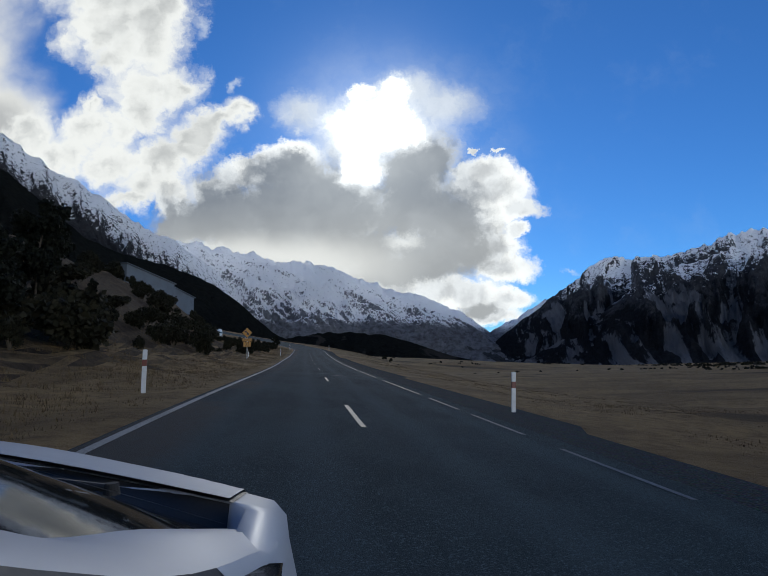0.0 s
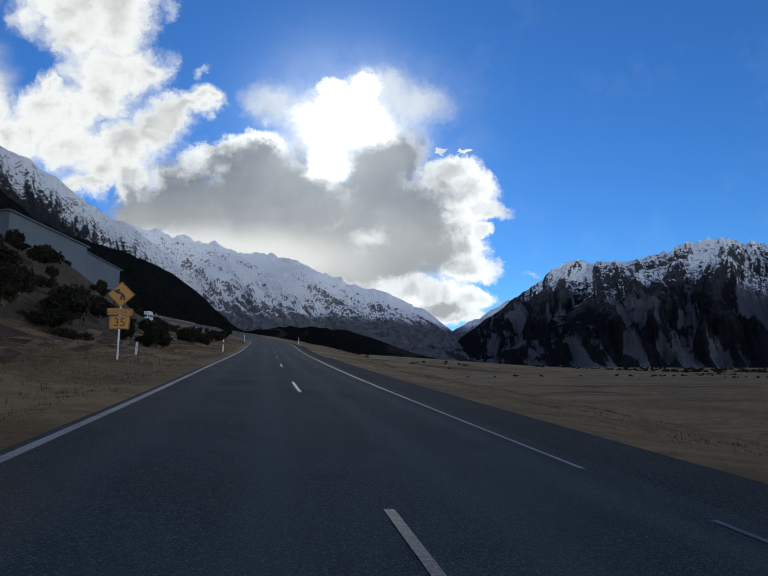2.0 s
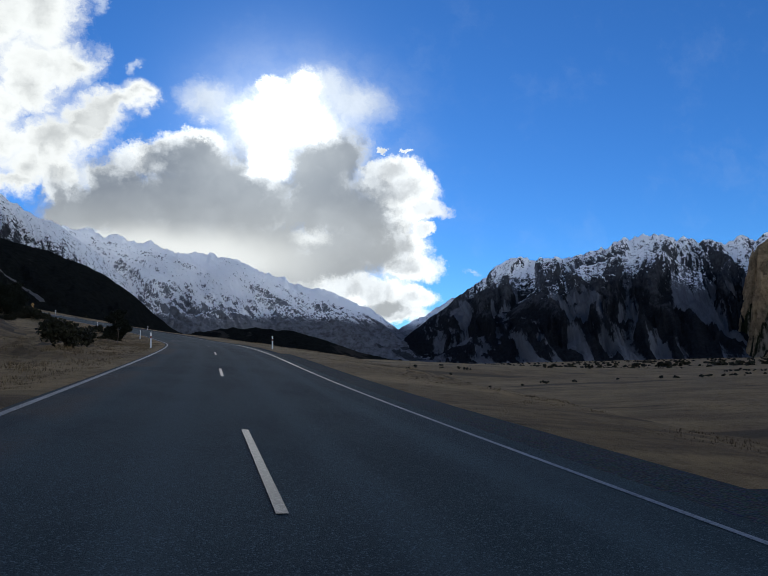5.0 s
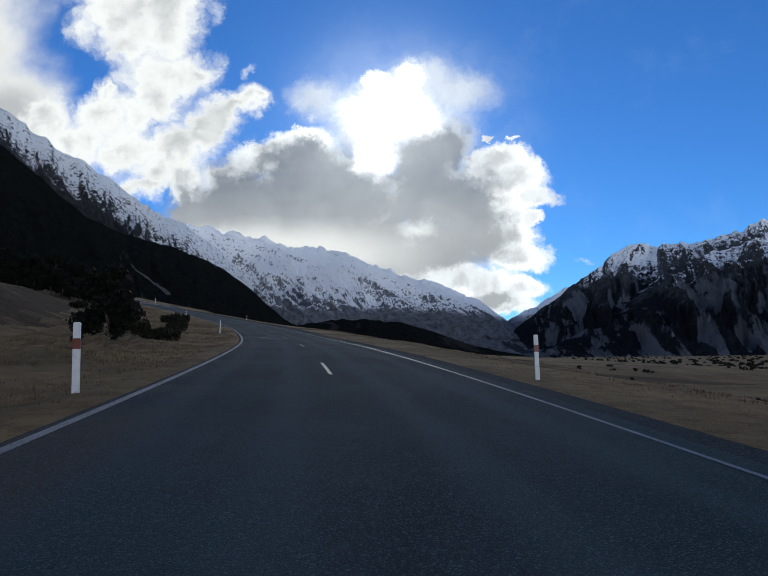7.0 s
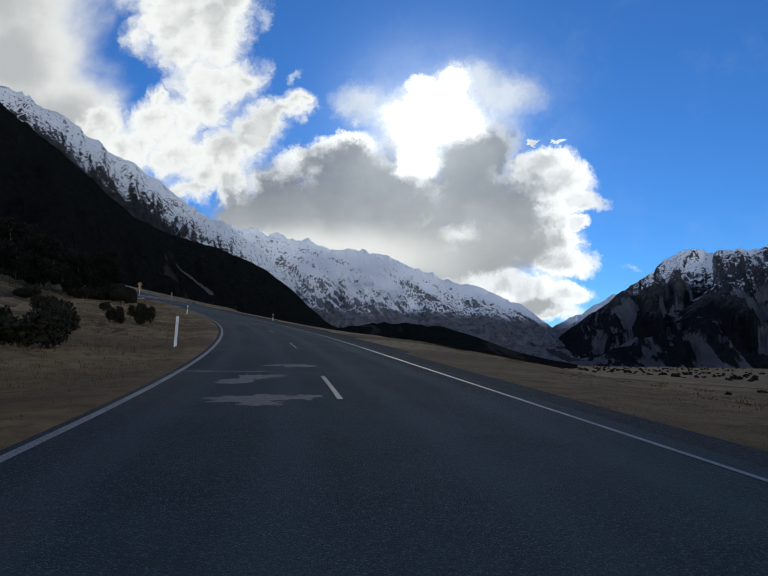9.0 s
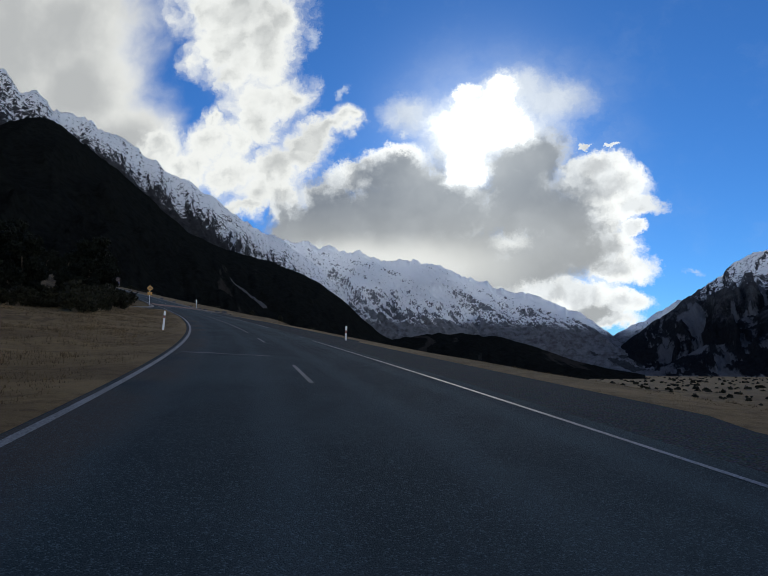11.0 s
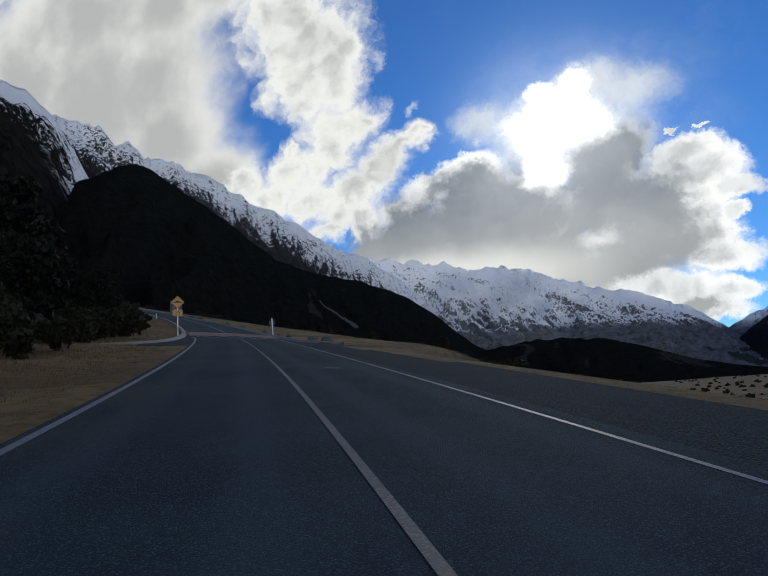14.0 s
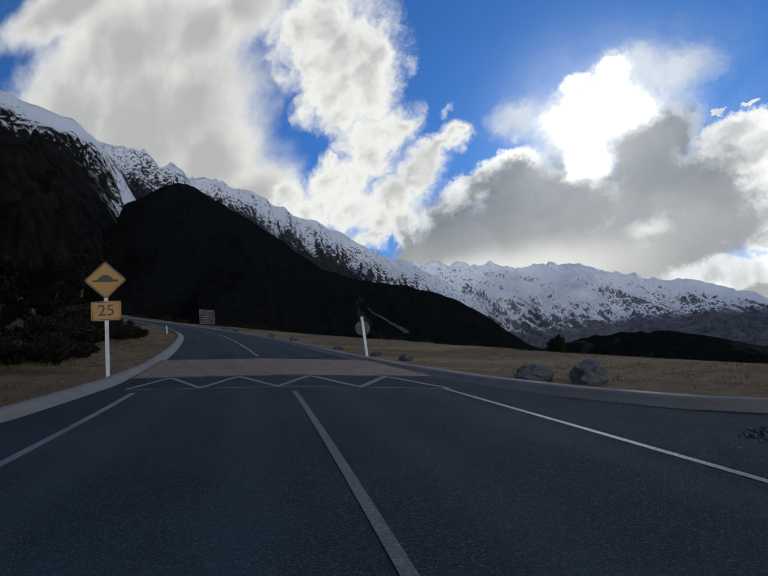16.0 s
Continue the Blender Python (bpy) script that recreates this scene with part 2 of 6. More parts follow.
# ---------------------------------------------------------------- materials
def material(name, rough=0.8, metal=0.0):
    made = bpy.data.materials.new(name)
    made.use_nodes = True
    tree = made.node_tree
    shader = tree.nodes["Principled BSDF"]
    shader.inputs["Roughness"].default_value, shader.inputs["Metallic"].default_value = rough, metal
    return made, tree, shader


def bumped(tree, shader, height, strength=0.5, distance=0.02):
    bump = node(tree, "ShaderNodeBump", Strength=strength, Distance=distance, Height=height)
    tree.links.new(bump.outputs[0], shader.inputs["Normal"])


def here(tree):
    return node(tree, "ShaderNodeTexCoord").outputs["Object"]


def paint(name, colour, rough=0.5, metal=0.0, grime=0.25, scale=6.0, dirt=(0.12, 0.10, 0.08)):
    """Painted or plain stuff with uneven wear at two sizes."""
    made, tree, shader = material(name, rough, metal)
    place = here(tree)
    coarse, fine = fractal(tree, place, scale, 5.0).outputs["Fac"], fractal(tree, place, scale * 14, 4.0).outputs["Fac"]
    tone = blend(tree, ramp(tree, coarse, 0.45, 0.75, 0.0, grime), colour, dirt)
    tone = blend(tree, ramp(tree, fine, 0.35, 0.7, 0.0, grime * 0.5), tone, tuple(c * 0.75 for c in colour))
    tree.links.new(tone, shader.inputs["Base Color"])
    tree.links.new(ramp(tree, coarse, 0.3, 0.8, rough * 0.85, min(1.0, rough * 1.25)), shader.inputs["Roughness"])
    bumped(tree, shader, fine, 0.15, 0.002)
    return made


def make_asphalt():
    """Chip seal: dark binder with pale stone chips, worn lighter in the wheel tracks."""
    made, tree, shader = material("asphalt", 0.95)
    place = here(tree)
    chips = node(tree, "ShaderNodeTexVoronoi", Vector=place, Scale=95.0)
    chip = node(tree, "ShaderNodeSeparateXYZ", Vector=chips.outputs["Color"]).outputs["X"]
    patches = fractal(tree, place, 0.30, 6.0, 0.6).outputs["Fac"]
    streaks = fractal(tree, vec(tree, "MULTIPLY", place, (1.3, 0.16, 1)), 1.0, 5.0, 0.6).outputs["Fac"]
    grain = fractal(tree, place, 60.0, 5.0, 0.75).outputs["Fac"]
    tone = blend(tree, ramp(tree, patches, 0.35, 0.68), (0.0225, 0.0365, 0.0435), (0.0345, 0.0530, 0.0610))
    tone = blend(tree, ramp(tree, streaks, 0.5, 0.75, 0.0, 0.6), tone, (0.0190, 0.0305, 0.0360))
    side = node(tree, "ShaderNodeAttribute")
    side.attribute_name = "across"
    lane = calc(tree, "ABSOLUTE", calc(tree, "SUBTRACT", calc(tree, "ABSOLUTE", side.outputs["Fac"]), 1.62))
    worn = calc(tree, "ABSOLUTE", calc(tree, "SUBTRACT", calc(tree, "ADD", lane, calc(tree, "MULTIPLY_ADD", patches, 0.5, -0.25)), 0.78))
    tone = blend(tree, ramp(tree, worn, 0.05, 0.45, 0.55, 0.0), tone, (0.0440, 0.0660, 0.0755))
    swept = calc(tree, "MULTIPLY", ramp(tree, side.outputs["Fac"], -2.0, -2.6), ramp(tree, calc(tree, "ADD", patches, calc(tree, "MULTIPLY", grain, 0.35)), 0.55, 0.78))
    tone = blend(tree, calc(tree, "MULTIPLY", swept, 0.75), tone, (0.062, 0.052, 0.045))
    tone = blend(tree, ramp(tree, chip, 0.76, 0.96, 0.0, 0.7), tone, (0.085, 0.122, 0.142))
    tone = blend(tree, ramp(tree, grain, 0.30, 0.5, 0.85, 0.0), tone, (0.0085, 0.0140, 0.0170))
    tree.links.new(tone, shader.inputs["Base Color"])
    shader.inputs["Specular IOR Level"].default_value = 0.06
    bumped(tree, shader, calc(tree, "ADD", grain, calc(tree, "MULTIPLY", chips.outputs["Distance"], -0.8)), 0.8, 0.010)
    return made


def make_line_paint(name, white, gone):
    """Road paint; gone: how much of it is worn through to the seal."""
    made, tree, shader = material(name, 0.6)
    place = here(tree)
    worn = fractal(tree, place, 34.0, 8.0, 0.75).outputs["Fac"]
    broad = fractal(tree, place, 0.8, 3.0).outputs["Fac"]
    tone = blend(tree, ramp(tree, calc(tree, "ADD", worn, calc(tree, "MULTIPLY", broad, 0.3)), 0.78 - gone, 0.98 - gone, 0.0, 0.85), (white * 0.95, white, white * 1.05), (0.028, 0.038, 0.045))
    tree.links.new(tone, shader.inputs["Base Color"])
    shader.inputs["Specular IOR Level"].default_value = 0.2
    bumped(tree, shader, worn, 0.4, 0.004)
    return made


def make_gravel():
    made, tree, shader = material("gravel", 1.0)
    place = here(tree)
    stones = node(tree, "ShaderNodeTexVoronoi", Vector=place, Scale=22.0)
    tone = blend(tree, fractal(tree, place, 0.7, 5.0).outputs["Fac"], (0.026, 0.037, 0.043), (0.046, 0.058, 0.065))
    tone = blend(tree, 0.45, tone, stones.outputs["Color"], "SOFT_LIGHT")
    tone = blend(tree, ramp(tree, stones.outputs["Distance"], 0.1, 0.6, 0.0, 0.55), tone, (0.010, 0.014, 0.016))
    tree.links.new(tone, shader.inputs["Base Color"])
    shader.inputs["Specular IOR Level"].default_value = 0.08
    bumped(tree, shader, stones.outputs["Distance"], 0.8, -0.03)
    return made


def make_land():
    """Dry tussock flats: straw, thin soil and dark scrub, in drifts; darker brown where it is steep."""
    made, tree, shader = material("dry_grassland", 0.95)
    place = here(tree)
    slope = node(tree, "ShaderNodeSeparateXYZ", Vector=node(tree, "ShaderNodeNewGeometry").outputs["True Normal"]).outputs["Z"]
    long_drift = fractal(tree, vec(tree, "MULTIPLY", place, (0.010, 0.06, 0.03)), 1.0, 7.0, 0.62).outputs["Fac"]
    drift = fractal(tree, place, 0.10, 6.0, 0.62).outputs["Fac"]
    tuft = fractal(tree, place, 1.9, 7.0, 0.7).outputs["Fac"]
    blade = fractal(tree, vec(tree, "MULTIPLY", place, (1, 1, 0.3)), 26.0, 4.0, 0.75).outputs["Fac"]
    tone = blend(tree, ramp(tree, drift, 0.34, 0.66), (0.265, 0.180, 0.083), (0.150, 0.104, 0.052))
    tone = blend(tree, ramp(tree, tuft, 0.40, 0.70, 0.0, 0.75), tone, (0.075, 0.049, 0.026))
    tone = blend(tree, ramp(tree, blade, 0.5, 0.72, 0.0, 0.6), tone, (0.34, 0.235, 0.115))
    tone = blend(tree, ramp(tree, long_drift, 0.57, 0.62, 0.0, 0.8), tone, (0.050, 0.037, 0.022))
    # shade of shallow ditches painted as thin dark lines, with paler straw bands between
    furrow_shade = fractal(tree, vec(tree, "MULTIPLY", place, (0.012, 0.17, 0.03)), 1.0, 7.0, 0.66).outputs["Fac"]
    tone = blend(tree, ramp(tree, furrow_shade, 0.50, 0.66, 0.0, 0.55), tone, (0.105, 0.070, 0.034))
    tone = blend(tree, ramp(tree, furrow_shade, 0.46, 0.34, 0.0, 0.5), tone, (0.31, 0.215, 0.105))
    incline = calc(tree, "ADD", slope, calc(tree, "MULTIPLY_ADD", drift, 0.25, -0.125))
    tone = blend(tree, ramp(tree, incline, 0.86, 0.985, 0.95, 0.0), tone, blend(tree, ramp(tree, tuft, 0.35, 0.65), (0.055, 0.038, 0.024), (0.020, 0.016, 0.011)))
    tree.links.new(tone, shader.inputs["Base Color"])
    shader.inputs["Specular IOR Level"].default_value = 0.1
    bumped(tree, shader, calc(tree, "ADD", tuft, calc(tree, "MULTIPLY", blade, 0.4)), 0.9, 0.2)
    return made


def make_mountain(name, snow_low, snow_high, forest_top, rock, forest, scree, runs=0.60, bare=0.0, steep=1.6, patchy=3.0, from_crest=False, streaky=None, hollow=0.45, relief=28.0, soft=0.19, wander=600.0, climb=360.0, ledge=0.72):
    """Rock with snow above, bush below and pale scree running down the fall lines; heights in metres; bare: no snow
    lies below it; climb: how far painted shade reaches up the gullies.
    """
    snow = (0.96, 0.965, 0.97)
    made, tree, shader = material(name, 0.9)
    place = here(tree)
    split = node(tree, "ShaderNodeSeparateXYZ", Vector=place).outputs
    slope = node(tree, "ShaderNodeSeparateXYZ", Vector=node(tree, "ShaderNodeNewGeometry").outputs["Normal"]).outputs["Z"]
    coarse, mid = fractal(tree, place, 0.0035, 7.0, 0.62).outputs["Fac"], fractal(tree, place, 0.024, 9.0, 0.72).outputs["Fac"]
    fine = fractal(tree, place, 0.055, 8.0, 0.78).outputs["Fac"]
    mark, flow = node(tree, "ShaderNodeAttribute"), node(tree, "ShaderNodeAttribute")
    mark.attribute_name, flow.attribute_name = "gully", "run"
    gully, line = mark.outputs["Fac"], flow.outputs["Vector"]
    streak = fractal(tree, vec(tree, "MULTIPLY", line, (0.030, 0.0065, 0)), 1.0, 8.0, 0.72).outputs["Fac"]
    strip = fractal(tree, vec(tree, "MULTIPLY", line, (0.0080, 0.0020, 0)), 1.0, 5.0, 0.55).outputs["Fac"]
    strata = fractal(tree, vec(tree, "MULTIPLY", place, (0.004, 0.004, 0.03)), 1.0, 6.0, 0.65).outputs["Fac"]
    rock = blend(tree, 0.0, rock, rock)
    forest = blend(tree, 0.0, forest, forest)
    tone = blend(tree, ramp(tree, mid, 0.32, 0.68), blend(tree, 1.0, rock, (1.25, 1.25, 1.25), "MULTIPLY"), blend(tree, 1.0, rock, (0.45, 0.45, 0.45), "MULTIPLY"))
    tone = blend(tree, ramp(tree, strata, 0.45, 0.7, 0.0, 0.5), tone, blend(tree, 1.0, rock, (1.5, 1.5, 1.5), "MULTIPLY"))
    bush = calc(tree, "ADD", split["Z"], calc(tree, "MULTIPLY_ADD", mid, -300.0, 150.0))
    # gully shade is put into the colour: bush tone drawn up gullies, off the ribs
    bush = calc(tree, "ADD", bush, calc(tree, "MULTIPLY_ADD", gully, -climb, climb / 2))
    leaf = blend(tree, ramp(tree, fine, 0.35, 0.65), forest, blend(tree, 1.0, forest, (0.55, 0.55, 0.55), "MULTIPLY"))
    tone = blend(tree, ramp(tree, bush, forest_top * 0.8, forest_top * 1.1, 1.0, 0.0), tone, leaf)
    chute = calc(tree, "ADD", calc(tree, "MULTIPLY_ADD", strip, 1.0, 0.0), calc(tree, "MULTIPLY_ADD", gully, 0.22, -0.11))
    chute = calc(tree, "ADD", chute, calc(tree, "MULTIPLY_ADD", mid, 0.20, -0.10))
    chute = calc(tree, "ADD", chute, ramp(tree, split["Z"], 0.0, 650.0, 0.035, -0.06))
    tone = blend(tree, calc(tree, "MULTIPLY", ramp(tree, chute, runs, runs + 0.05), ramp(tree, streak, 0.3, 0.6, 0.55, 1.0)), tone, scree)
    level = calc(tree, "SUBTRACT", 1000.0, node(tree, "ShaderNodeSeparateXYZ", Vector=line).outputs["Z"]) if from_crest else split["Z"]
    height = calc(tree, "ADD", level, calc(tree, "MULTIPLY_ADD", coarse, wander, -wander / 2))
    cover = ramp(tree, height, snow_low, snow_high)
    cling = calc(tree, "MULTIPLY_ADD", cover, 1.7, -0.85)
    for value, amount, middle in ((slope, steep, ledge), (streak, patchy if streaky is None else streaky, 0.5), (fine, patchy, 0.5), (mid, patchy * 0.4, 0.5), (gully, hollow, 0.5)):
        cling = calc(tree, "ADD", cling, calc(tree, "MULTIPLY_ADD", value, amount, -amount * middle))
    lies = calc(tree, "MULTIPLY", ramp(tree, cover, 0.02, 0.2), ramp(tree, calc(tree, "ADD", split["Z"], calc(tree, "MULTIPLY_ADD", mid, 200.0, -100.0)), bare, bare + 140.0))
    tone = blend(tree, calc(tree, "MULTIPLY", ramp(tree, cling, -0.03 - soft, soft - 0.03), lies), tone, snow)
    tree.links.new(tone, shader.inputs["Base Color"])
    shader.inputs["Specular IOR Level"].default_value = 0.0
    bumped(tree, shader, calc(tree, "ADD", mid, calc(tree, "MULTIPLY", fine, 0.5)), 0.9, relief)
    return made


def make_foliage(name, dark, light):
    made, tree, shader = material(name, 0.75)
    info = node(tree, "ShaderNodeNewGeometry").outputs["Random Per Island"]
    tone = blend(tree, info, dark, light)
    tone = blend(tree, fractal(tree, here(tree), 3.0, 3.0).outputs["Fac"], tone, tuple(c * 0.5 for c in dark))
    tree.links.new(tone, shader.inputs["Base Color"])
    shader.inputs["Specular IOR Level"].default_value = 0.15
    return made


ASPHALT, LINE_PAINT, WORN_PAINT, GRAVEL, LAND = make_asphalt(), make_line_paint("line_paint", 0.19, 0.20), make_line_paint("worn_line_paint", 0.125, 0.28), make_gravel(), make_land()
WHITE_POST, RED_BAND = paint("white_plastic", (0.58, 0.59, 0.60), 0.45), paint("red_reflector", (0.13, 0.028, 0.020), 0.35, 0.0, 0.1)
SIGN_YELLOW, SIGN_BLACK = paint("sign_yellow", (0.38, 0.175, 0.006), 0.45, 0.0, 0.15), paint("sign_black", (0.012, 0.012, 0.012), 0.5, 0.0, 0.1)
SIGN_BROWN, SIGN_WHITE, SIGN_BLUE = paint("sign_brown", (0.034, 0.016, 0.012), 0.5), paint("sign_white", (0.22, 0.22, 0.22), 0.5), paint("sign_blue", (0.03, 0.08, 0.32), 0.5)
STEEL = paint("galvanised_steel", (0.45, 0.46, 0.47), 0.45, 0.7)
CONCRETE = paint("concrete", (0.165, 0.15, 0.13), 0.85, 0.0, 0.4, 1.5)
STONE = paint("grey_stone", (0.075, 0.077, 0.08), 0.9, 0.0, 0.5, 2.0)
BARK = paint("bark", (0.09, 0.07, 0.05), 0.95, 0.0, 0.4, 5.0)
SCRUB = make_foliage("dark_scrub", (0.014, 0.015, 0.009), (0.036, 0.032, 0.016))
BEECH = make_foliage("beech_leaves", (0.006, 0.008, 0.005), (0.015, 0.018, 0.010))
STRAW = make_foliage("straw", (0.105, 0.070, 0.033), (0.255, 0.178, 0.085))
ROOF, WALL_GREY = paint("roof_steel", (0.12, 0.145, 0.175), 0.5, 0.2, 0.25, 0.6), paint("wall_grey", (0.105, 0.130, 0.160), 0.7, 0.0, 0.25, 0.5)
GLASS_DARK, _, glass_shader = material("dark_glass", 0.06)
glass_shader.inputs["Base Color"].default_value, glass_shader.inputs["Specular IOR Level"].default_value = (0.012, 0.014, 0.016, 1), 0.22


# ---------------------------------------------------------------- the lie of the land
STEP = 1.5
ALONG = np.arange(-59.0, 480.0, STEP)          # metres along the centre line
LEFT_EDGE = 3.2                                # centre line to the left edge line
CROWN = 0.02


def glide(low, gap, values, x):
    """A smooth curve through evenly spaced values."""
    q = np.clip((np.asarray(x, float) - low) / gap, 0, len(values) - 1.0001)
    i = q.astype(int)
    a = q - i
    y = np.concatenate([[2 * values[0] - values[1]], values, [2 * values[-1] - values[-2]]])
    p0, p1, p2, p3 = y[i], y[i + 1], y[i + 2], y[i + 3]
    return 0.5 * (2 * p1 + (p2 - p0) * a + (2 * p0 - 5 * p1 + 4 * p2 - p3) * a * a + (-p0 + 3 * p1 - 3 * p2 + p3) * a ** 3)


heading, climb = np.radians(glide(-8, 22, HEADING, ALONG)), np.radians(glide(-8, 22, CLIMB, ALONG))
CENTRE = np.cumsum(np.stack([-np.sin(heading) * np.cos(climb), np.cos(heading) * np.cos(climb), np.sin(climb)], 1), 0) * STEP
CENTRE -= CENTRE[np.argmin(abs(ALONG + 0.5))]
ASIDE = np.stack([np.cos(heading), np.sin(heading), 0 * heading], 1)
FALL, RIGHT = glide(-8, 60, CROSSFALL, ALONG), glide(-8, 60, RIGHT_EDGE, ALONG)


def along(table, s):
    if table.ndim == 1:
        return np.interp(s, ALONG, table)
    return np.stack([np.interp(s, ALONG, table[:, k]) for k in range(3)], -1)


def road_point(s, u):
    """A place on the road's surface, s metres along and u metres to the right of the centre line."""
    s, u = np.broadcast_arrays(np.asarray(s, float), np.asarray(u, float))
    p = along(CENTRE, s) + along(ASIDE, s) * u[..., None]
    p[..., 2] += along(FALL, s) * np.clip(u, -9, 9) - CROWN * np.minimum(abs(u), 9)
    return p


def ease(a, b, x):
    t = np.clip((x - a) / (b - a), 0, 1)
    return t * t * (3 - 2 * t)


SHOULDER_AT = [-60, 0, 20, 60, 100, 150, 185, 215, 240, 262, 285, 298, 302, 480]
SHOULDER = [1.4, 1.4, 2.6, 2.6, 2.2, 1.3, 1.6, 3.2, 3.8, 4.3, 3.6, 2.6, 1.0, 1.0]
BANK_AT = [-60, 30, 60, 100, 150, 190, 215, 245, 290, 340, 480]
BANK_UP = [12.0, 12.0, 11.5, 11.0, 11.0, 9.5, 5.0, 2.0, 1.5, 2.5, 4.0]
BANK_FROM = [4.5, 4.5, 4.8, 6.5, 11.0, 15.0, 17.0, 16.0, 14.0, 10.0, 8.0]
PLAIN_AT = [-60, 0, 100, 160, 250, 480]
PLAIN = [-1.6, -1.2, -0.6, -1.0, -2.0, -4.0]


def lumps(x, y, scale, seed):
    return np.array([noise.fractal(Vector((a * scale, b * scale, seed)), 0.6, 2.1, 5) for a, b in zip(np.ravel(x), np.ravel(y))]).reshape(np.shape(x))


def land_point(s, u, rough=True):
    s, u = np.broadcast_arrays(np.asarray(s, float), np.asarray(u, float))
    p = road_point(s, u)
    road_z = p[..., 2].copy()
    verge = along(RIGHT, s) + np.interp(s, SHOULDER_AT, SHOULDER)
    plain = np.interp(s, PLAIN_AT, PLAIN) - 0.004 * np.maximum(u, 0)
    fall = np.maximum(road_z - plain, 0.5)
    out = u - verge - np.interp(s, [290, 302], [0.0, 7.0])
    high = ease(200, 240, s)
    near = np.interp(s, [200, 240, 270, 300, 480], [-1.2, 5.0, 8.0, 10.0, 12.0]) - 0.01 * np.maximum(u, 0)
    plain = np.where(high > 0, plain + (near - plain) * high * (1 - ease(25, 320, out)), plain)
    fall = np.maximum(road_z - plain, 0.5)
    down = ease(1.5 - 1.0 * high, 9 + fall * 3.2 - high * (4 + fall * 1.3), out)
    z = road_z * (1 - down) + plain * down
    inside = -u - LEFT_EDGE - 0.5
    paved = ease(287, 291, s) * (1 - ease(298, 306, s)) * (1 - ease(7.5, 9.5, abs(u)))
    bank, begin = np.interp(s, BANK_AT, BANK_UP), np.interp(s, BANK_AT, BANK_FROM)
    rise = bank * ease(begin, begin + 5 + bank * 1.5, inside) + 0.06 * np.clip(inside - 2, 0, 12) + 0.03 * np.maximum(inside - 14, 0) + 0.0012 * np.maximum(inside - 34, 0) ** 2
    z = np.where(u < 0, road_z - 0.12 * ease(0.2, 1.5, inside) * (1 - 0.75 * paved) + rise, z)
    if rough:
        bump = lumps(p[..., 0], p[..., 1], 0.11, 3.0) * 0.45 + lumps(p[..., 0], p[..., 1], 0.5, 9.0) * 0.12
        z = z + np.where(u < 0, ease(1.0, 7.0, inside) * (0.5 + bank * 0.10), ease(1.0, 6.0, out) * 0.5) * bump * (1 - paved)
    p[..., 2] = np.where((u > -LEFT_EDGE - 0.4) & (u < along(RIGHT, s) + np.interp(s, SHOULDER_AT, SHOULDER) - 0.4), road_z - 0.08, z)
    return p


def mesh_object(name, verts, faces, mat, smooth=True):
    data = bpy.data.meshes.new(name)
    data.from_pydata([tuple(v) for v in np.reshape(verts, (-1, 3))], [], [tuple(int(i) for i in f) for f in faces])
    data.materials.append(mat)
    if smooth:
        data.polygons.foreach_set("use_smooth", [True] * len(data.polygons))
    data.update()
    return new(name, data)


def grid_faces(rows, cols, start=0):
    i = np.arange(rows - 1)[:, None] * cols + np.arange(cols - 1)[None, :] + start
    return np.stack([i, i + 1, i + cols + 1, i + cols], -1).reshape(-1, 4)


def make_ground():
    u = np.concatenate([-np.geomspace(170, 12, 34), np.linspace(-11.4, -3.62, 18), [-2.5, 0, 2.0], np.linspace(2.8, 14, 20), np.geomspace(14.8, 420, 36)])
    s = np.arange(-60, 478, 1.5)
    near = land_point(s[:, None], u[None, :])
    faces = grid_faces(*near.shape[:2])
    # the valley floor out to the mountains
    turn, reach = np.radians(np.arange(0, 361, 3.0)), np.geomspace(60, 4900, 40)
    floor = np.stack([-35 + np.sin(turn)[:, None] * reach, 150 + np.cos(turn)[:, None] * reach, -4.0 - 0.0028 * reach + 0 * turn[:, None]], -1)
    more = grid_faces(*floor.shape[:2], start=near.size // 3)[:, ::-1]
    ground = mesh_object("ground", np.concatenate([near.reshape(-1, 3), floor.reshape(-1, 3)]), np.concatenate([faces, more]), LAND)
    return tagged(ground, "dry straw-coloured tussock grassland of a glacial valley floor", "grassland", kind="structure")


def ribbon(name, s, left, right, lift, mat, across=2):
    """A strip along the road, between two offsets from the centre line."""
    u = np.stack([left + (right - left) * k / (across - 1) for k in range(across)], 1)
    p = road_point(s[:, None], u)
    p[..., 2] += lift
    strip = mesh_object(name, p, grid_faces(len(s), across), mat)
    strip.data.attributes.new("across", "FLOAT", "POINT").data.foreach_set("value", u.ravel())
    return strip


ground = make_ground()
S_ALL = np.arange(-58.0, 470.0, 1.0)
right_all = along(RIGHT, S_ALL)
shoulder_all = np.interp(S_ALL, SHOULDER_AT, SHOULDER)
road = tagged(ribbon("road", S_ALL, -LEFT_EDGE - 0.16 + 0 * S_ALL, right_all + 0.45, 0.0, ASPHALT, 9), "grey chip-sealed two-lane road climbing along the valley side", "road", kind="structure")
tagged(ribbon("gravel_shoulder", S_ALL, right_all + 0.40, right_all + shoulder_all + 0.4, -0.012, GRAVEL, 5), "loose dark gravel shoulder beside the road", "shoulder", kind="structure")
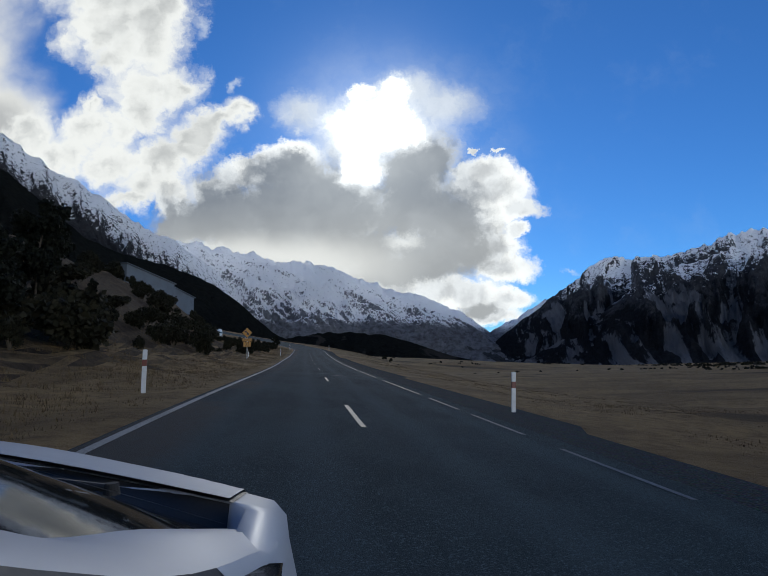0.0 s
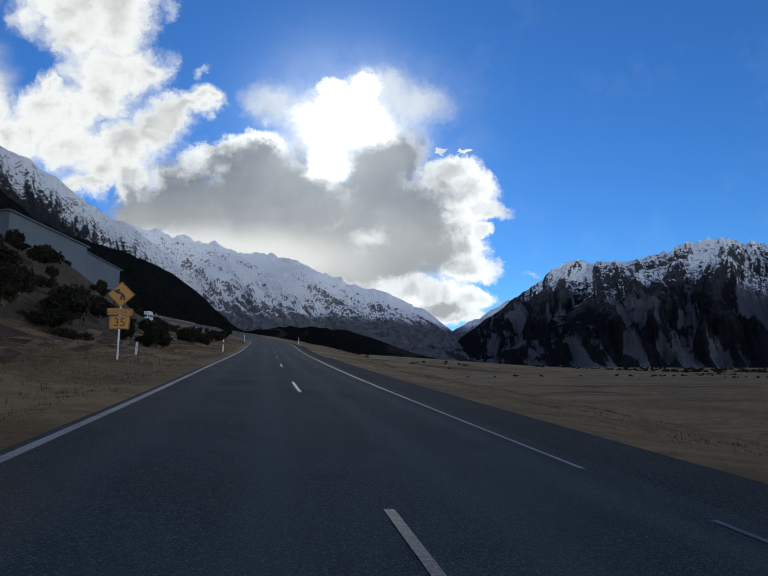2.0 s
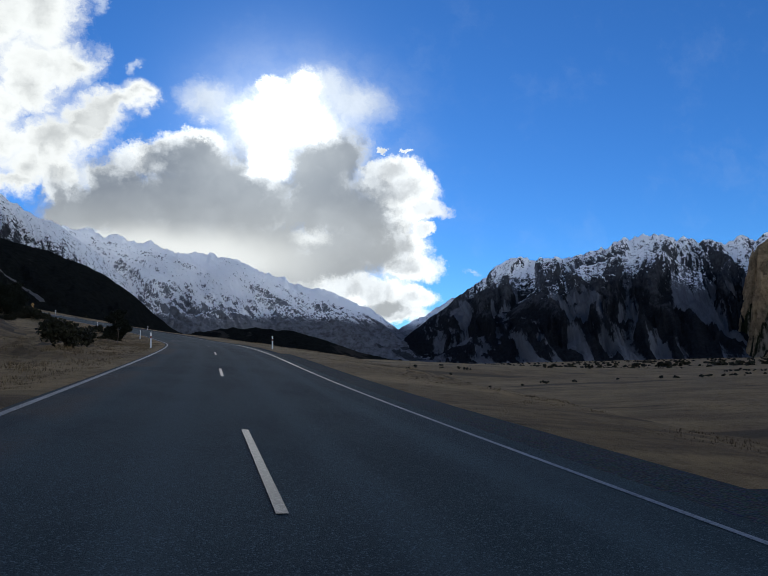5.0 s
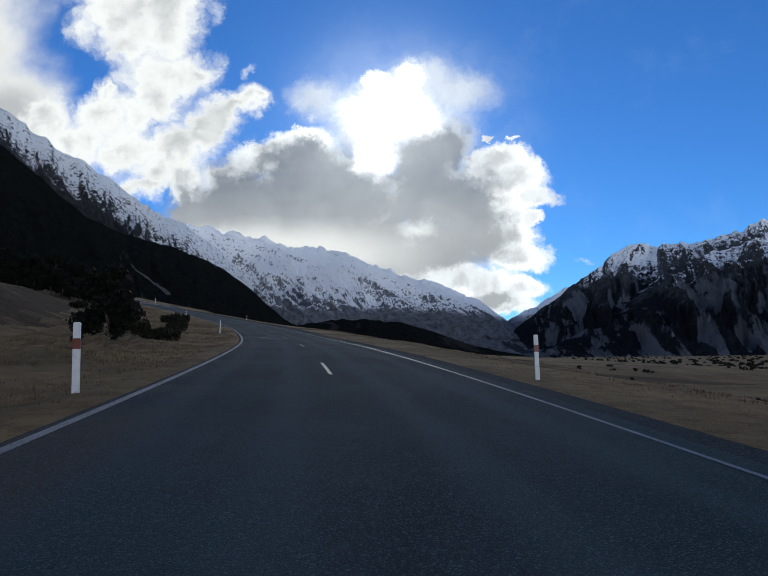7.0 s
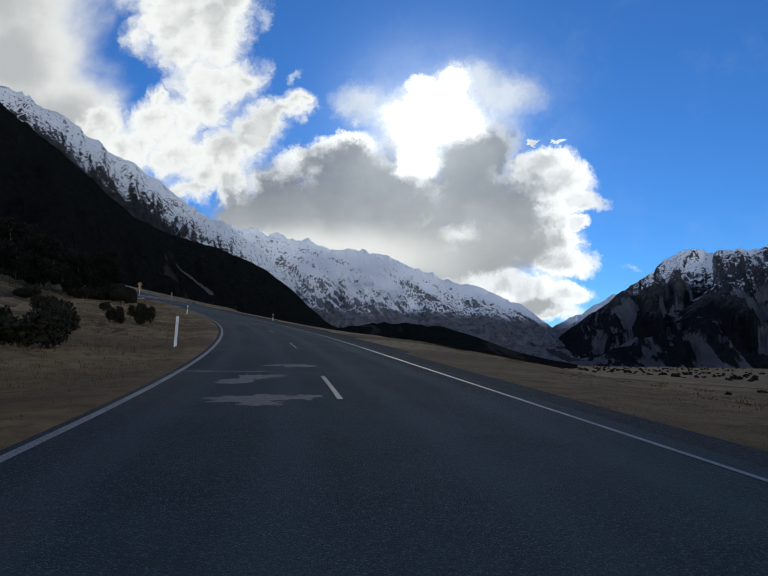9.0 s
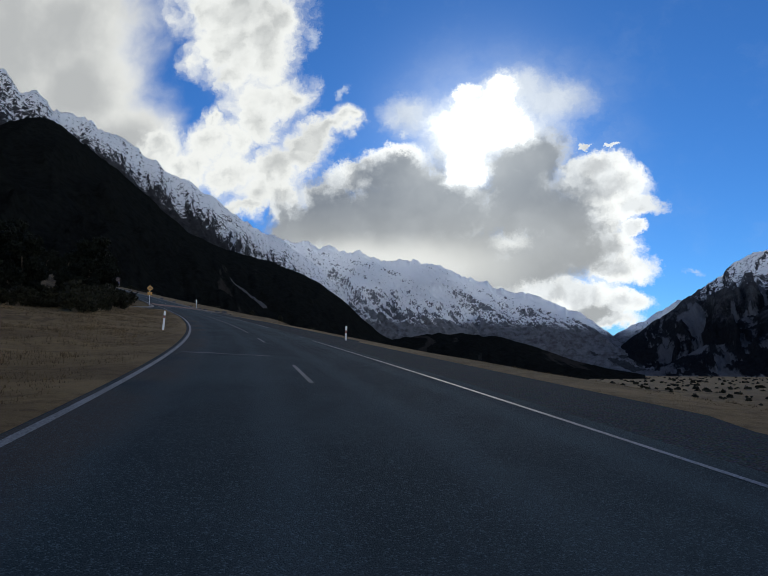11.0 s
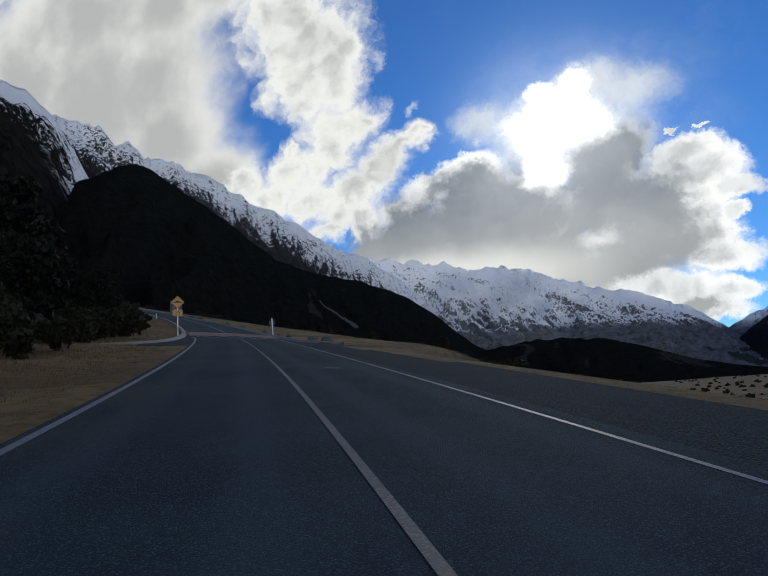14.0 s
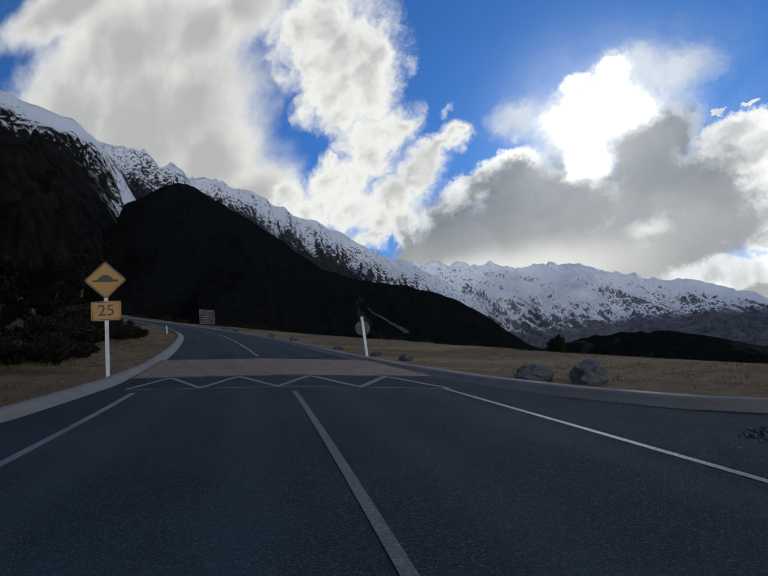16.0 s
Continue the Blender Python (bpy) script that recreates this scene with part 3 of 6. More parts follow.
tagged(ribbon("gravel_shoulder", S_ALL, -LEFT_EDGE - 0.40 + 0 * S_ALL, -LEFT_EDGE - 0.14 + 0 * S_ALL, -0.015, GRAVEL, 2), "narrow strip of dark gravel along the road edge", "shoulder", kind="structure")


def marking(name, start, end, offset, width, label, mat=LINE_PAINT):
    s = np.arange(start, end + 0.01, min(1.0, (end - start) / 4))
    middle = offset(s) if callable(offset) else offset + 0 * s
    made = ribbon(name, s, middle - width / 2, middle + width / 2, 0.006, mat)
    return tagged(made, label, "road marking", kind="structure")


DASH_LONG = 3.8
DASHES = [10.4 + 14.57 * k for k in range(-4, 7)] + [111.8, 127.4, 142.9, 158.4, 173.1, 187.6, 202.2, 216.8, 231.4]
marking("edge_line", -58, 306.2, -LEFT_EDGE, 0.12, "white painted edge line beside the dry grass verge")
for start, end in ((-50, -30), (-26, -12), (-9, 4.5), (6.5, 9.5), (11, 14.2), (15.4, 19), (20.5, 30.5), (33.6, 44.5), (45.8, 237), (239.5, 241), (254, 304)):
    marking("edge_line", start, end, lambda s: along(RIGHT, s), 0.09, "thin worn white edge line along the gravel shoulder", LINE_PAINT if end - start > 40 else WORN_PAINT)
for start in DASHES:
    marking("centre_dash", start, start + DASH_LONG, 0.0, 0.088, "worn white dash of the road's centre line", WORN_PAINT)
marking("centre_line", 241.3, 304.8, 0.0, 0.088, "solid white centre line before the speed hump", WORN_PAINT)


def ragged_patch(s, u, long, wide, seed):
    """A thin worn patch in the seal with a ragged outline; long: across the road, wide: along it."""
    rng = random.Random(seed)
    verts, faces = [], []
    for k in range(7):
        cs, cu = s + rng.uniform(-0.45, 0.45) * wide, u + rng.uniform(-0.42, 0.42) * long
        lw, ll = wide * rng.uniform(0.10, 0.34), long * rng.uniform(0.10, 0.32)
        start, n = len(verts), 22
        for j in range(n):
            a = 2 * math.pi * j / n
            r = 0.55 + 0.9 * rng.random()
            p = road_point(cs + math.sin(a) * lw * r, cu + math.cos(a) * ll * r)
            verts.append((p[0], p[1], p[2] + 0.0025 + 0.0004 * k))
        faces.append(tuple(range(start, start + n)))
    return tagged(mesh_object("road_patch", np.array(verts), faces, PATCH, False), "pale worn patch in the grey road seal", "road patch", kind="structure")


PATCH = paint("worn_seal", (0.052, 0.062, 0.070), 0.95, 0.0, 0.9, 10.0, (0.018, 0.025, 0.030))
for row in ((32.1, 0.5, 1.1, 0.8, 2), (173.0, -1.2, 1.6, 1.2, 3), (176.5, -1.5, 1.2, 2.4, 4), (179.8, -0.8, 1.6, 0.8, 5), (178.2, -2.0, 2.0, 0.5, 7), (276, 1.4, 0.6, 0.4, 8)):
    ragged_patch(*row)


def cross_seam(s_left, s_right, u_left, u_right, wide, seed):
    """A pale ragged joint where one length of seal meets the next."""
    rng = random.Random(seed)
    n = 90
    u = np.linspace(u_left, u_right, n)
    s = np.linspace(s_left, s_right, n) + np.array([noise.fractal(Vector((a * 1.7, seed, 0)), 0.7, 2.0, 5) for a in u]) * 0.16
    half = np.array([wide * (0.25 + 1.1 * max(0.0, noise.noise(Vector((a * 1.1, seed, 4))) + 0.35) + 0.35 * rng.random()) for a in u])
    p = np.stack([road_point(s - half, u), road_point(s + half, u)], 1)
    p[..., 2] += 0.0045
    return tagged(mesh_object("road_patch", p, grid_faces(n, 2), SEAM, False), "pale worn joint across the grey road seal", "road patch", kind="structure")


SEAM = paint("worn_joint", (0.060, 0.070, 0.078), 0.95, 0.0, 0.8, 9.0, (0.022, 0.028, 0.033))
cross_seam(32.9, 34.6, -3.0, 3.2, 0.06, 3)
cross_seam(225.0, 223.6, -2.95, -0.35, 0.13, 6)

# ---------------------------------------------------------------- mountains


def make_mountain_mesh(name, crest, far, near, mat, label, sharp=1.2, ragged=0.035, gullies=0.22, seed=0.0, columns=700, rows=110, foot=-30.0, wide=420.0, shear=0.0, stretch=4.0, crumple=14.0):
    """A mountain side: its crest by direction and height in degrees, with branching ribs and gullies down to its foot.
    far and near: how far crest and foot stand off, by direction; wide: metres from rib to rib; shear: how far the ribs run aslant."""
    turn = np.linspace(crest[0][0], crest[-1][0], columns)
    height = np.interp(turn, [c[0] for c in crest], [c[1] for c in crest])
    soft = max(3, columns // 110)
    height = np.convolve(np.pad(height, soft, mode="edge"), np.ones(2 * soft + 1) / (2 * soft + 1), mode="valid")
    jag = np.array([noise.fractal(Vector((a * 0.9, seed, 0.5)), 0.95, 2.1, 8) for a in turn])
    jag = (jag - jag.mean()) * ragged
    out = np.interp(turn, [f[0] for f in far], [f[1] for f in far])
    base = np.interp(turn, [f[0] for f in near], [f[1] for f in near])
    v = np.concatenate([np.linspace(0, 1, rows), [1.03, 1.1]])
    reach = base[:, None] + (out - base)[:, None] * v
    px, py = MIDDLE.x + reach * np.sin(np.radians(turn))[:, None], MIDDLE.y + reach * np.cos(np.radians(turn))[:, None]
    ribs, detail, flow = np.zeros(reach.shape), np.zeros(reach.shape), np.zeros(reach.shape)
    for i, a in enumerate(turn):
        arc = radians(a) * out[i]
        for j in range(len(v)):
            here_x, here_y = px[i, j], py[i, j]
            bend = noise.noise(Vector((here_x / 800, here_y / 800, seed))) + 0.5 * noise.noise(Vector((here_x / 300, here_y / 300, seed + 2)))
            flow[i, j] = bend * 110
            ribs[i, j] = noise.ridged_multi_fractal(Vector(((arc + shear * reach[i, j]) / wide + bend * 0.55, reach[i, j] / (wide * stretch) + bend * 0.35, seed + 4)), 0.75, 2.15, 7, 0.95, 2.0)
            detail[i, j] = noise.fractal(Vector((here_x / 120, here_y / 120, seed + 7)), 0.6, 2.1, 5)
    order = ribs.ravel().argsort().argsort().reshape(ribs.shape) / ribs.size
    x = np.minimum(v, 1.0)[None, :]
    top = (out * np.tan(np.radians(height)) + EYE_Z - foot)[:, None]
    window = np.minimum(1.0, x * 4) * (1 - x) ** 0.45
    z = foot + top * (x ** sharp + jag[:, None] * x ** 7 + gullies * window * (order - 0.5)) + window * detail * crumple
    z = z - top * np.maximum(v - 1.0, 0)[None, :] * 4
    data = bpy.data.meshes.new(name)
    data.from_pydata([tuple(p) for p in np.stack([px, py, z], -1).reshape(-1, 3)], [], [tuple(int(i) for i in f[::-1]) for f in grid_faces(columns, len(v))])
    data.materials.append(mat)
    data.polygons.foreach_set("use_smooth", [True] * len(data.polygons))
    attribute = data.attributes.new("gully", "FLOAT", "POINT")
    attribute.data.foreach_set("value", (1.0 - order).ravel())
    lines = np.stack([np.radians(turn)[:, None] * out[:, None] + shear * reach + flow + seed * 3000, reach[:, :1] * 0 + top * v[None, :], (top * (1 + jag[:, None]) + foot - z)], -1)
    attribute = data.attributes.new("run", "FLOAT_VECTOR", "POINT")
    attribute.data.foreach_set("vector", lines.ravel())
    data.update()
    return tagged(new(name, data), label, "mountain", kind="structure")


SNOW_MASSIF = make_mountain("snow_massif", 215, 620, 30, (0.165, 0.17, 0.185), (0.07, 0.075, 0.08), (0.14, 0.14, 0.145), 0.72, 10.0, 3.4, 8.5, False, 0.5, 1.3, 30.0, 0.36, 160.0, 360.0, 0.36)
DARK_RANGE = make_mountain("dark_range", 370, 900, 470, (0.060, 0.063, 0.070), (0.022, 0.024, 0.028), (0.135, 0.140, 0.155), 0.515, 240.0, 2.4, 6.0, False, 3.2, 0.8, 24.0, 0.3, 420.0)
# direct sun is in this bright rock colour, shade between ribs in the scrub colour
SUN_TINTED_CRAG = make_mountain("sun_tinted_crag", 2500, 3000, 200, (0.42, 0.30, 0.175), (0.050, 0.050, 0.025), (0.50, 0.40, 0.29), 0.60, 240.0, 2.0, 5.0, False, 3.0, 0.45, 60.0, 0.19, 600.0, 700.0)
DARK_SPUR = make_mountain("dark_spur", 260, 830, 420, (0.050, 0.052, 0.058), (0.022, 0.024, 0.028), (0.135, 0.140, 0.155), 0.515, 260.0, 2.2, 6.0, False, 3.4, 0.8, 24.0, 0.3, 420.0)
SNOW_RIDGE = make_mountain("snow_ridge", 600, 940, 60, (0.055, 0.056, 0.060), (0.018, 0.019, 0.018), (0.05, 0.05, 0.05), 0.80, 150.0, 3.0, 10.0, True, 0.0, 0.3, 40.0, 0.34, 320.0, 200.0, 0.66)
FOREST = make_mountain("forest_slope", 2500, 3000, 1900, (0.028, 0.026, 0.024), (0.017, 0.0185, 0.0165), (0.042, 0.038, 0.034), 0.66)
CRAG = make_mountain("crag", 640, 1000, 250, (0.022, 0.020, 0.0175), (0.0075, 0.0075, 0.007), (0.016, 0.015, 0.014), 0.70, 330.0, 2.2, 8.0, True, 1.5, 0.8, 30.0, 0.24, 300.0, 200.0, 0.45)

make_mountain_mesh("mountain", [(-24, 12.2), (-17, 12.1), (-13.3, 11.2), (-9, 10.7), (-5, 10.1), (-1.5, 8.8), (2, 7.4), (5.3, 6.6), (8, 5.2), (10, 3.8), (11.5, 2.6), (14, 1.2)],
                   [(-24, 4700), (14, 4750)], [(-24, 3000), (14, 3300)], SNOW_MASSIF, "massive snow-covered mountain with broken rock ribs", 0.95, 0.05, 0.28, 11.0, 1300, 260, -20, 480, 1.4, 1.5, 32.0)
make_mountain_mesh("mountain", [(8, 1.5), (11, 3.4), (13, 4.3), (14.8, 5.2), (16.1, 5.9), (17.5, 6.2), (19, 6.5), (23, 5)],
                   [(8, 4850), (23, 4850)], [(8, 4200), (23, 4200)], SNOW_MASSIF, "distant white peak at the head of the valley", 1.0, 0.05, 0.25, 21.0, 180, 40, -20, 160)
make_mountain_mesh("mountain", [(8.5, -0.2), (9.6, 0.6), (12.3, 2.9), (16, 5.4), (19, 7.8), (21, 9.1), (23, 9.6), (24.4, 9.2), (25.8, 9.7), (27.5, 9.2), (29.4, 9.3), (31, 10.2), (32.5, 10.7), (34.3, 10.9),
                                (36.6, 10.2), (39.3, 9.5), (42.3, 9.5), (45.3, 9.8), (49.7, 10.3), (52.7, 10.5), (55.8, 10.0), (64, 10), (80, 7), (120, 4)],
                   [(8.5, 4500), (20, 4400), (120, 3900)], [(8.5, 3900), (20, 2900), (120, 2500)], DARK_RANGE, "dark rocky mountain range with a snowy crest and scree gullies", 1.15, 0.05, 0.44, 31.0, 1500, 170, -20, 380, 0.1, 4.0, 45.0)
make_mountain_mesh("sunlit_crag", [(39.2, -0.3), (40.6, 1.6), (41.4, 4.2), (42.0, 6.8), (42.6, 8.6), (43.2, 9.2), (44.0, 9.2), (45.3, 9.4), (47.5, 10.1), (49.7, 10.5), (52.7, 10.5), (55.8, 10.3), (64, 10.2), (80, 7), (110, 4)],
                   [(39.2, 3300), (43, 3500), (110, 3300)], [(39.2, 2900), (43, 2400), (110, 2200)], SUN_TINTED_CRAG, "sunlit-coloured brown rocky mountain with deep ribs, painted gully shade, scrub and a pale slip", 1.05, 0.025, 0.50, 81.0, 1300, 190, -20, 210, -0.5, 3.0, 75.0)
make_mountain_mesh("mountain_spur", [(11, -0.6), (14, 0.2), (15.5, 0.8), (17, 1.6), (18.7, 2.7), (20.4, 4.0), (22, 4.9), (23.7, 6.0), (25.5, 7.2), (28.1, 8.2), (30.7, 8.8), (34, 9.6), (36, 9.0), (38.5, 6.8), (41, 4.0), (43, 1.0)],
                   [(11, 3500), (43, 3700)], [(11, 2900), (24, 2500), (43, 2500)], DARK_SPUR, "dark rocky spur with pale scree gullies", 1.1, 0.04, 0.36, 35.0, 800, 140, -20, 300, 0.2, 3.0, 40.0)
make_mountain_mesh("mountain", [(-150, 10), (-110, 20), (-90, 25), (-75, 27), (-62, 26), (-53, 25.5), (-47, 24.2), (-43.3, 23.1), (-40, 21.8), (-37.7, 21.1), (-34, 19.9), (-30.5, 17.9), (-27, 16), (-24, 14.2), (-20, 12.3),
                                (-17.1, 10.3), (-15, 8.2), (-12.7, 5.8), (-10.6, 3.8), (-8, 2.8), (-5, 1.6)],
                   [(-150, 3000), (-60, 3000), (-30, 3700), (-5, 4400)], [(-150, 1300), (-60, 1300), (-30, 1900), (-5, 3300)], SNOW_RIDGE, "long snow-topped mountain ridge above dark forest", 1.1, 0.03, 0.2, 41.0, 1300, 150, -20, 240, 0.3, 4.0, 34.0)
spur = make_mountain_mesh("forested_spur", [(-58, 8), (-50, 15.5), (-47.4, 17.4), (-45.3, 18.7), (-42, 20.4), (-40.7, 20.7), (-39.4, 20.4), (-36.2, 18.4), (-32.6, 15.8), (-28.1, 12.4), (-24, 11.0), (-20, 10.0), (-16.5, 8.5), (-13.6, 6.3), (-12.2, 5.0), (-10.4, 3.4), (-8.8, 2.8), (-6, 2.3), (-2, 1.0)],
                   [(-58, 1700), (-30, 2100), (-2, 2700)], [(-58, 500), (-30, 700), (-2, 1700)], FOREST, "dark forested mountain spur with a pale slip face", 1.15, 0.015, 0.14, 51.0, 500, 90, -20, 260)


def slip(line, wide, seed):
    """A pale run of bare stones lying down the forested spur."""
    inside = spur.matrix_world.inverted()
    n, verts = 40, []
    knots = [Vector(p) for p in line]
    for k in range(n):
        q = k / (n - 1) * (len(knots) - 1)
        a = min(int(q), len(knots) - 2)
        middle, way = knots[a].lerp(knots[a + 1], q - a), (knots[a + 1] - knots[a]).normalized()
        half = wide * (0.35 + 0.65 * k / n) * (1 + 0.5 * noise.noise(Vector((k * 0.35, seed, 0))))
        bend = 3 * noise.noise(Vector((k * 0.16, seed, 7)))
        for side in (-1.0, -0.4, 0.4, 1.0):
            x, y = middle.x - way.y * (side * half + bend), middle.y + way.x * (side * half + bend)
            hit, place, _, _ = spur.ray_cast(inside @ Vector((x, y, 2500)), Vector((0, 0, -1)))
            verts.append((x, y, place.z + 2.0 - 1.2 * abs(side)))
    made = mesh_object("scree_slip", np.array(verts), grid_faces(n, 4), SLIP_STONE)
    return tagged(made, "pale stony slip running down the dark forested spur", "scree", kind="structure")


SLIP_STONE = paint("slip_stone", (0.060, 0.054, 0.048), 0.95, 0.0, 0.5, 0.05, (0.035, 0.032, 0.030))
slip([(-790, 1806, 0), (-720, 1762, 0), (-640, 1712, 0)], 10.0, 2)
# the unseen crest beyond -110 is raised to block low sky light from behind left
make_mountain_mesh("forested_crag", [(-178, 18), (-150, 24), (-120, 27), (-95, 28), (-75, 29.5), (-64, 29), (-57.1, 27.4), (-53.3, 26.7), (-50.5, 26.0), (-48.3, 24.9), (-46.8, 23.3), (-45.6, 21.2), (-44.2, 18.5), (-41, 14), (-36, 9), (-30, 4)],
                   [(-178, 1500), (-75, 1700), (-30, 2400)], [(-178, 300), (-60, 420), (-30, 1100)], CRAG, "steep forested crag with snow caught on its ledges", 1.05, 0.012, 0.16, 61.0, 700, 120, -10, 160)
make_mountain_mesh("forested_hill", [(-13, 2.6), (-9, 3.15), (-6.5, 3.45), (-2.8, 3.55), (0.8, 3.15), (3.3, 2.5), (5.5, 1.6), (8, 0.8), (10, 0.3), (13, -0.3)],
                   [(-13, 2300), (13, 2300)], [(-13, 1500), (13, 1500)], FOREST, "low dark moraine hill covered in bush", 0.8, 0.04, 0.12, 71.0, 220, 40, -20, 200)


# ---------------------------------------------------------------- making things
def lift(bm, name, mat, parent=None, label="", smooth=False):
    data = bpy.data.meshes.new(name)
    bm.to_mesh(data)
    bm.free()
    data.materials.append(mat)
    if smooth:
        data.polygons.foreach_set("use_smooth", [True] * len(data.polygons))
    ob = new(name, data)
    if parent is not None:
        ob.parent = parent
    if label:
        ob["label"] = label
    return ob


def part(name, bm, mat, parent, label="", smooth=False):
    return lift(bm, name, mat, parent, label, smooth)


def box(sx, sy, sz, at=(0, 0, 0), bevel=0.0, turn=None):
    """A box on its middle, with rounded edges."""
    bm = bmesh.new()
    bmesh.ops.create_cube(bm, size=1.0, matrix=Matrix.Diagonal((sx, sy, sz, 1)))
    if bevel:
        bmesh.ops.bevel(bm, geom=bm.edges[:], offset=bevel, segments=2, affect="EDGES", profile=0.5)
    bmesh.ops.transform(bm, matrix=Matrix.Translation(at) @ (turn or Matrix.Identity(4)), verts=bm.verts)
    return bm


def prism(outline, depth, at=(0, 0, 0), bevel=0.0):
    """An outline in x and z, given a thickness along y."""
    bm = bmesh.new()
    front = [bm.verts.new((x, -depth / 2, z)) for x, z in outline]
    back = [bm.verts.new((x, depth / 2, z)) for x, z in outline]
    bm.faces.new(front)
    bm.faces.new(back[::-1])
    for i in range(len(outline)):
        j = (i + 1) % len(outline)
        bm.faces.new((front[j], front[i], back[i], back[j]))
    bmesh.ops.recalc_face_normals(bm, faces=bm.faces)
    if bevel:
        bmesh.ops.bevel(bm, geom=[e for e in bm.edges if abs(e.verts[0].co.y - e.verts[1].co.y) > 1e-4], offset=bevel, segments=3, affect="EDGES", profile=0.5)
    bmesh.ops.translate(bm, verts=bm.verts, vec=at)
    return bm


def letters(text, size, mat, parent, at, name="lettering"):
    """Words in the built-in font, standing in the x-z plane."""
    curve = bpy.data.curves.new(name, "FONT")
    curve.body, curve.size, curve.align_x, curve.align_y, curve.extrude = text, size, "CENTER", "CENTER", 0.002
    made = bpy.data.objects.new(name, curve)
    scene.collection.objects.link(made)
    data = bpy.data.meshes.new_from_object(made.evaluated_get(bpy.context.evaluated_depsgraph_get()))
    bpy.data.objects.remove(made)
    data.transform(Matrix.Translation(at) @ Matrix.Rotation(radians(90), 4, "X"))
    data.materials.clear()
    data.materials.append(mat)
    ob = new(name, data)
    ob.parent = parent
    return ob


def stand(ob, s, u, turn=0.0, sink=0.03, lean=0.0):
    """Set a thing on the ground beside the road, facing the oncoming cars, turned by some degrees."""
    p = land_point(s, u)
    way = math.degrees(np.interp(s, ALONG, heading))
    ob.matrix_world = pose(p[0], p[1], p[2] - sink, 0, lean, way + turn)
    return ob


def empty(name):
    return new(name)


# ---------------------------------------------------------------- roadside posts
def make_post(tall, face_band):
    post = empty("edge_marker_post")
    part("shaft", prism([(-0.055, 0), (0.055, 0), (0.055, tall - 0.02), (0.035, tall), (-0.035, tall), (-0.055, tall - 0.02)], 0.035, bevel=0.004), WHITE_POST, post)
    if face_band:
        part("reflector_band", box(0.118, 0.042, 0.17, (0, 0, tall - 0.34), 0.004), RED_BAND, post, "dark red reflective band")
    else:
        part("reflector", box(0.05, 0.042, 0.10, (0, 0, tall - 0.28), 0.004), STEEL, post, "small grey reflector")
    return post


first = make_post(1.15, True)
stand(first, 17.0, -5.0, 0, 0.04, 1.0)
tagged(first, "white plastic edge marker post with a red band on dry grass", "marker post", "edge marker posts")
for s, u, tall, band, lean in ((16.1, 4.48, 1.12, True, 3.5), (94.5, -4.7, 1.2, True, 1), (143.7, 5.14, 1.1, True, 0), (139.7, -4.18, 1.17, True, -1), (189.5, -4.8, 1.3, False, 2),
                               (241.3, 5.85, 0.97, True, 1), (242.9, -4.7, 1.18, True, 3), (71.2, -7.36, 0.65, False, 3), (360.2, -4.9, 0.95, False, 0)):
    p = land_point(s, u)
    m = pose(p[0], p[1], p[2] - 0.04, 0, lean, math.degrees(np.interp(s, ALONG, heading)))
    if band and abs(tall - 1.15) < 0.06:
        copy_thing(first, m)
    else:
        other = make_post(tall, band)
        other.matrix_world = m
        tagged(other, "white plastic edge marker post with a red band on dry grass" if band else "slim white edge marker post with a small reflector", "marker post", "edge marker posts")


# ---------------------------------------------------------------- warning signs
def arc(cx, cz, r, a, b, n):
    return [(cx + r * math.cos(radians(a + (b - a) * k / n)), cz + r * math.sin(radians(a + (b - a) * k / n))) for k in range(n + 1)]


def diamond(parent, side, z):
    """A diamond plate with its black border line, facing -y."""
    d = side / math.sqrt(2)
    plate = part("diamond_plate", prism([(0, z - d), (d, z), (0, z + d), (-d, z)], 0.006, (0, -0.055, 0), 0.05), SIGN_YELLOW, parent, "yellow diamond warning plate")
    for k in range(4):
        a, b = [(0, -1), (1, 0), (0, 1), (-1, 0)][k], [(1, 0), (0, 1), (-1, 0), (0, -1)][k]
        inner = d * 0.93
        mid = ((a[0] + b[0]) * inner / 2, (a[1] + b[1]) * inner / 2)
        angle = math.atan2(b[1] - a[1], b[0] - a[0])
        part("border", box(inner * math.sqrt(2) * 0.96, 0.004, 0.022, (mid[0], -0.060, z + mid[1]), 0, Matrix.Rotation(-angle, 4, "Y")), SIGN_BLACK, plate)
    return plate


def panel(parent, name, wide, high, z):
    made = part(name, prism([(-wide / 2, z - high / 2), (wide / 2, z - high / 2), (wide / 2, z + high / 2), (-wide / 2, z + high / 2)], 0.006, (0, -0.055, 0), 0.04), SIGN_YELLOW, parent, "yellow plate with a black border")
    for sx, sz, x, dz in ((wide - 0.06, 0.016, 0, high / 2 - 0.03), (wide - 0.06, 0.016, 0, 0.03 - high / 2), (0.016, high - 0.06, wide / 2 - 0.03, 0), (0.016, high - 0.06, 0.03 - wide / 2, 0)):
        part("border", box(sx, 0.004, sz, (x, -0.060, z + dz)), SIGN_BLACK, made)
    return made


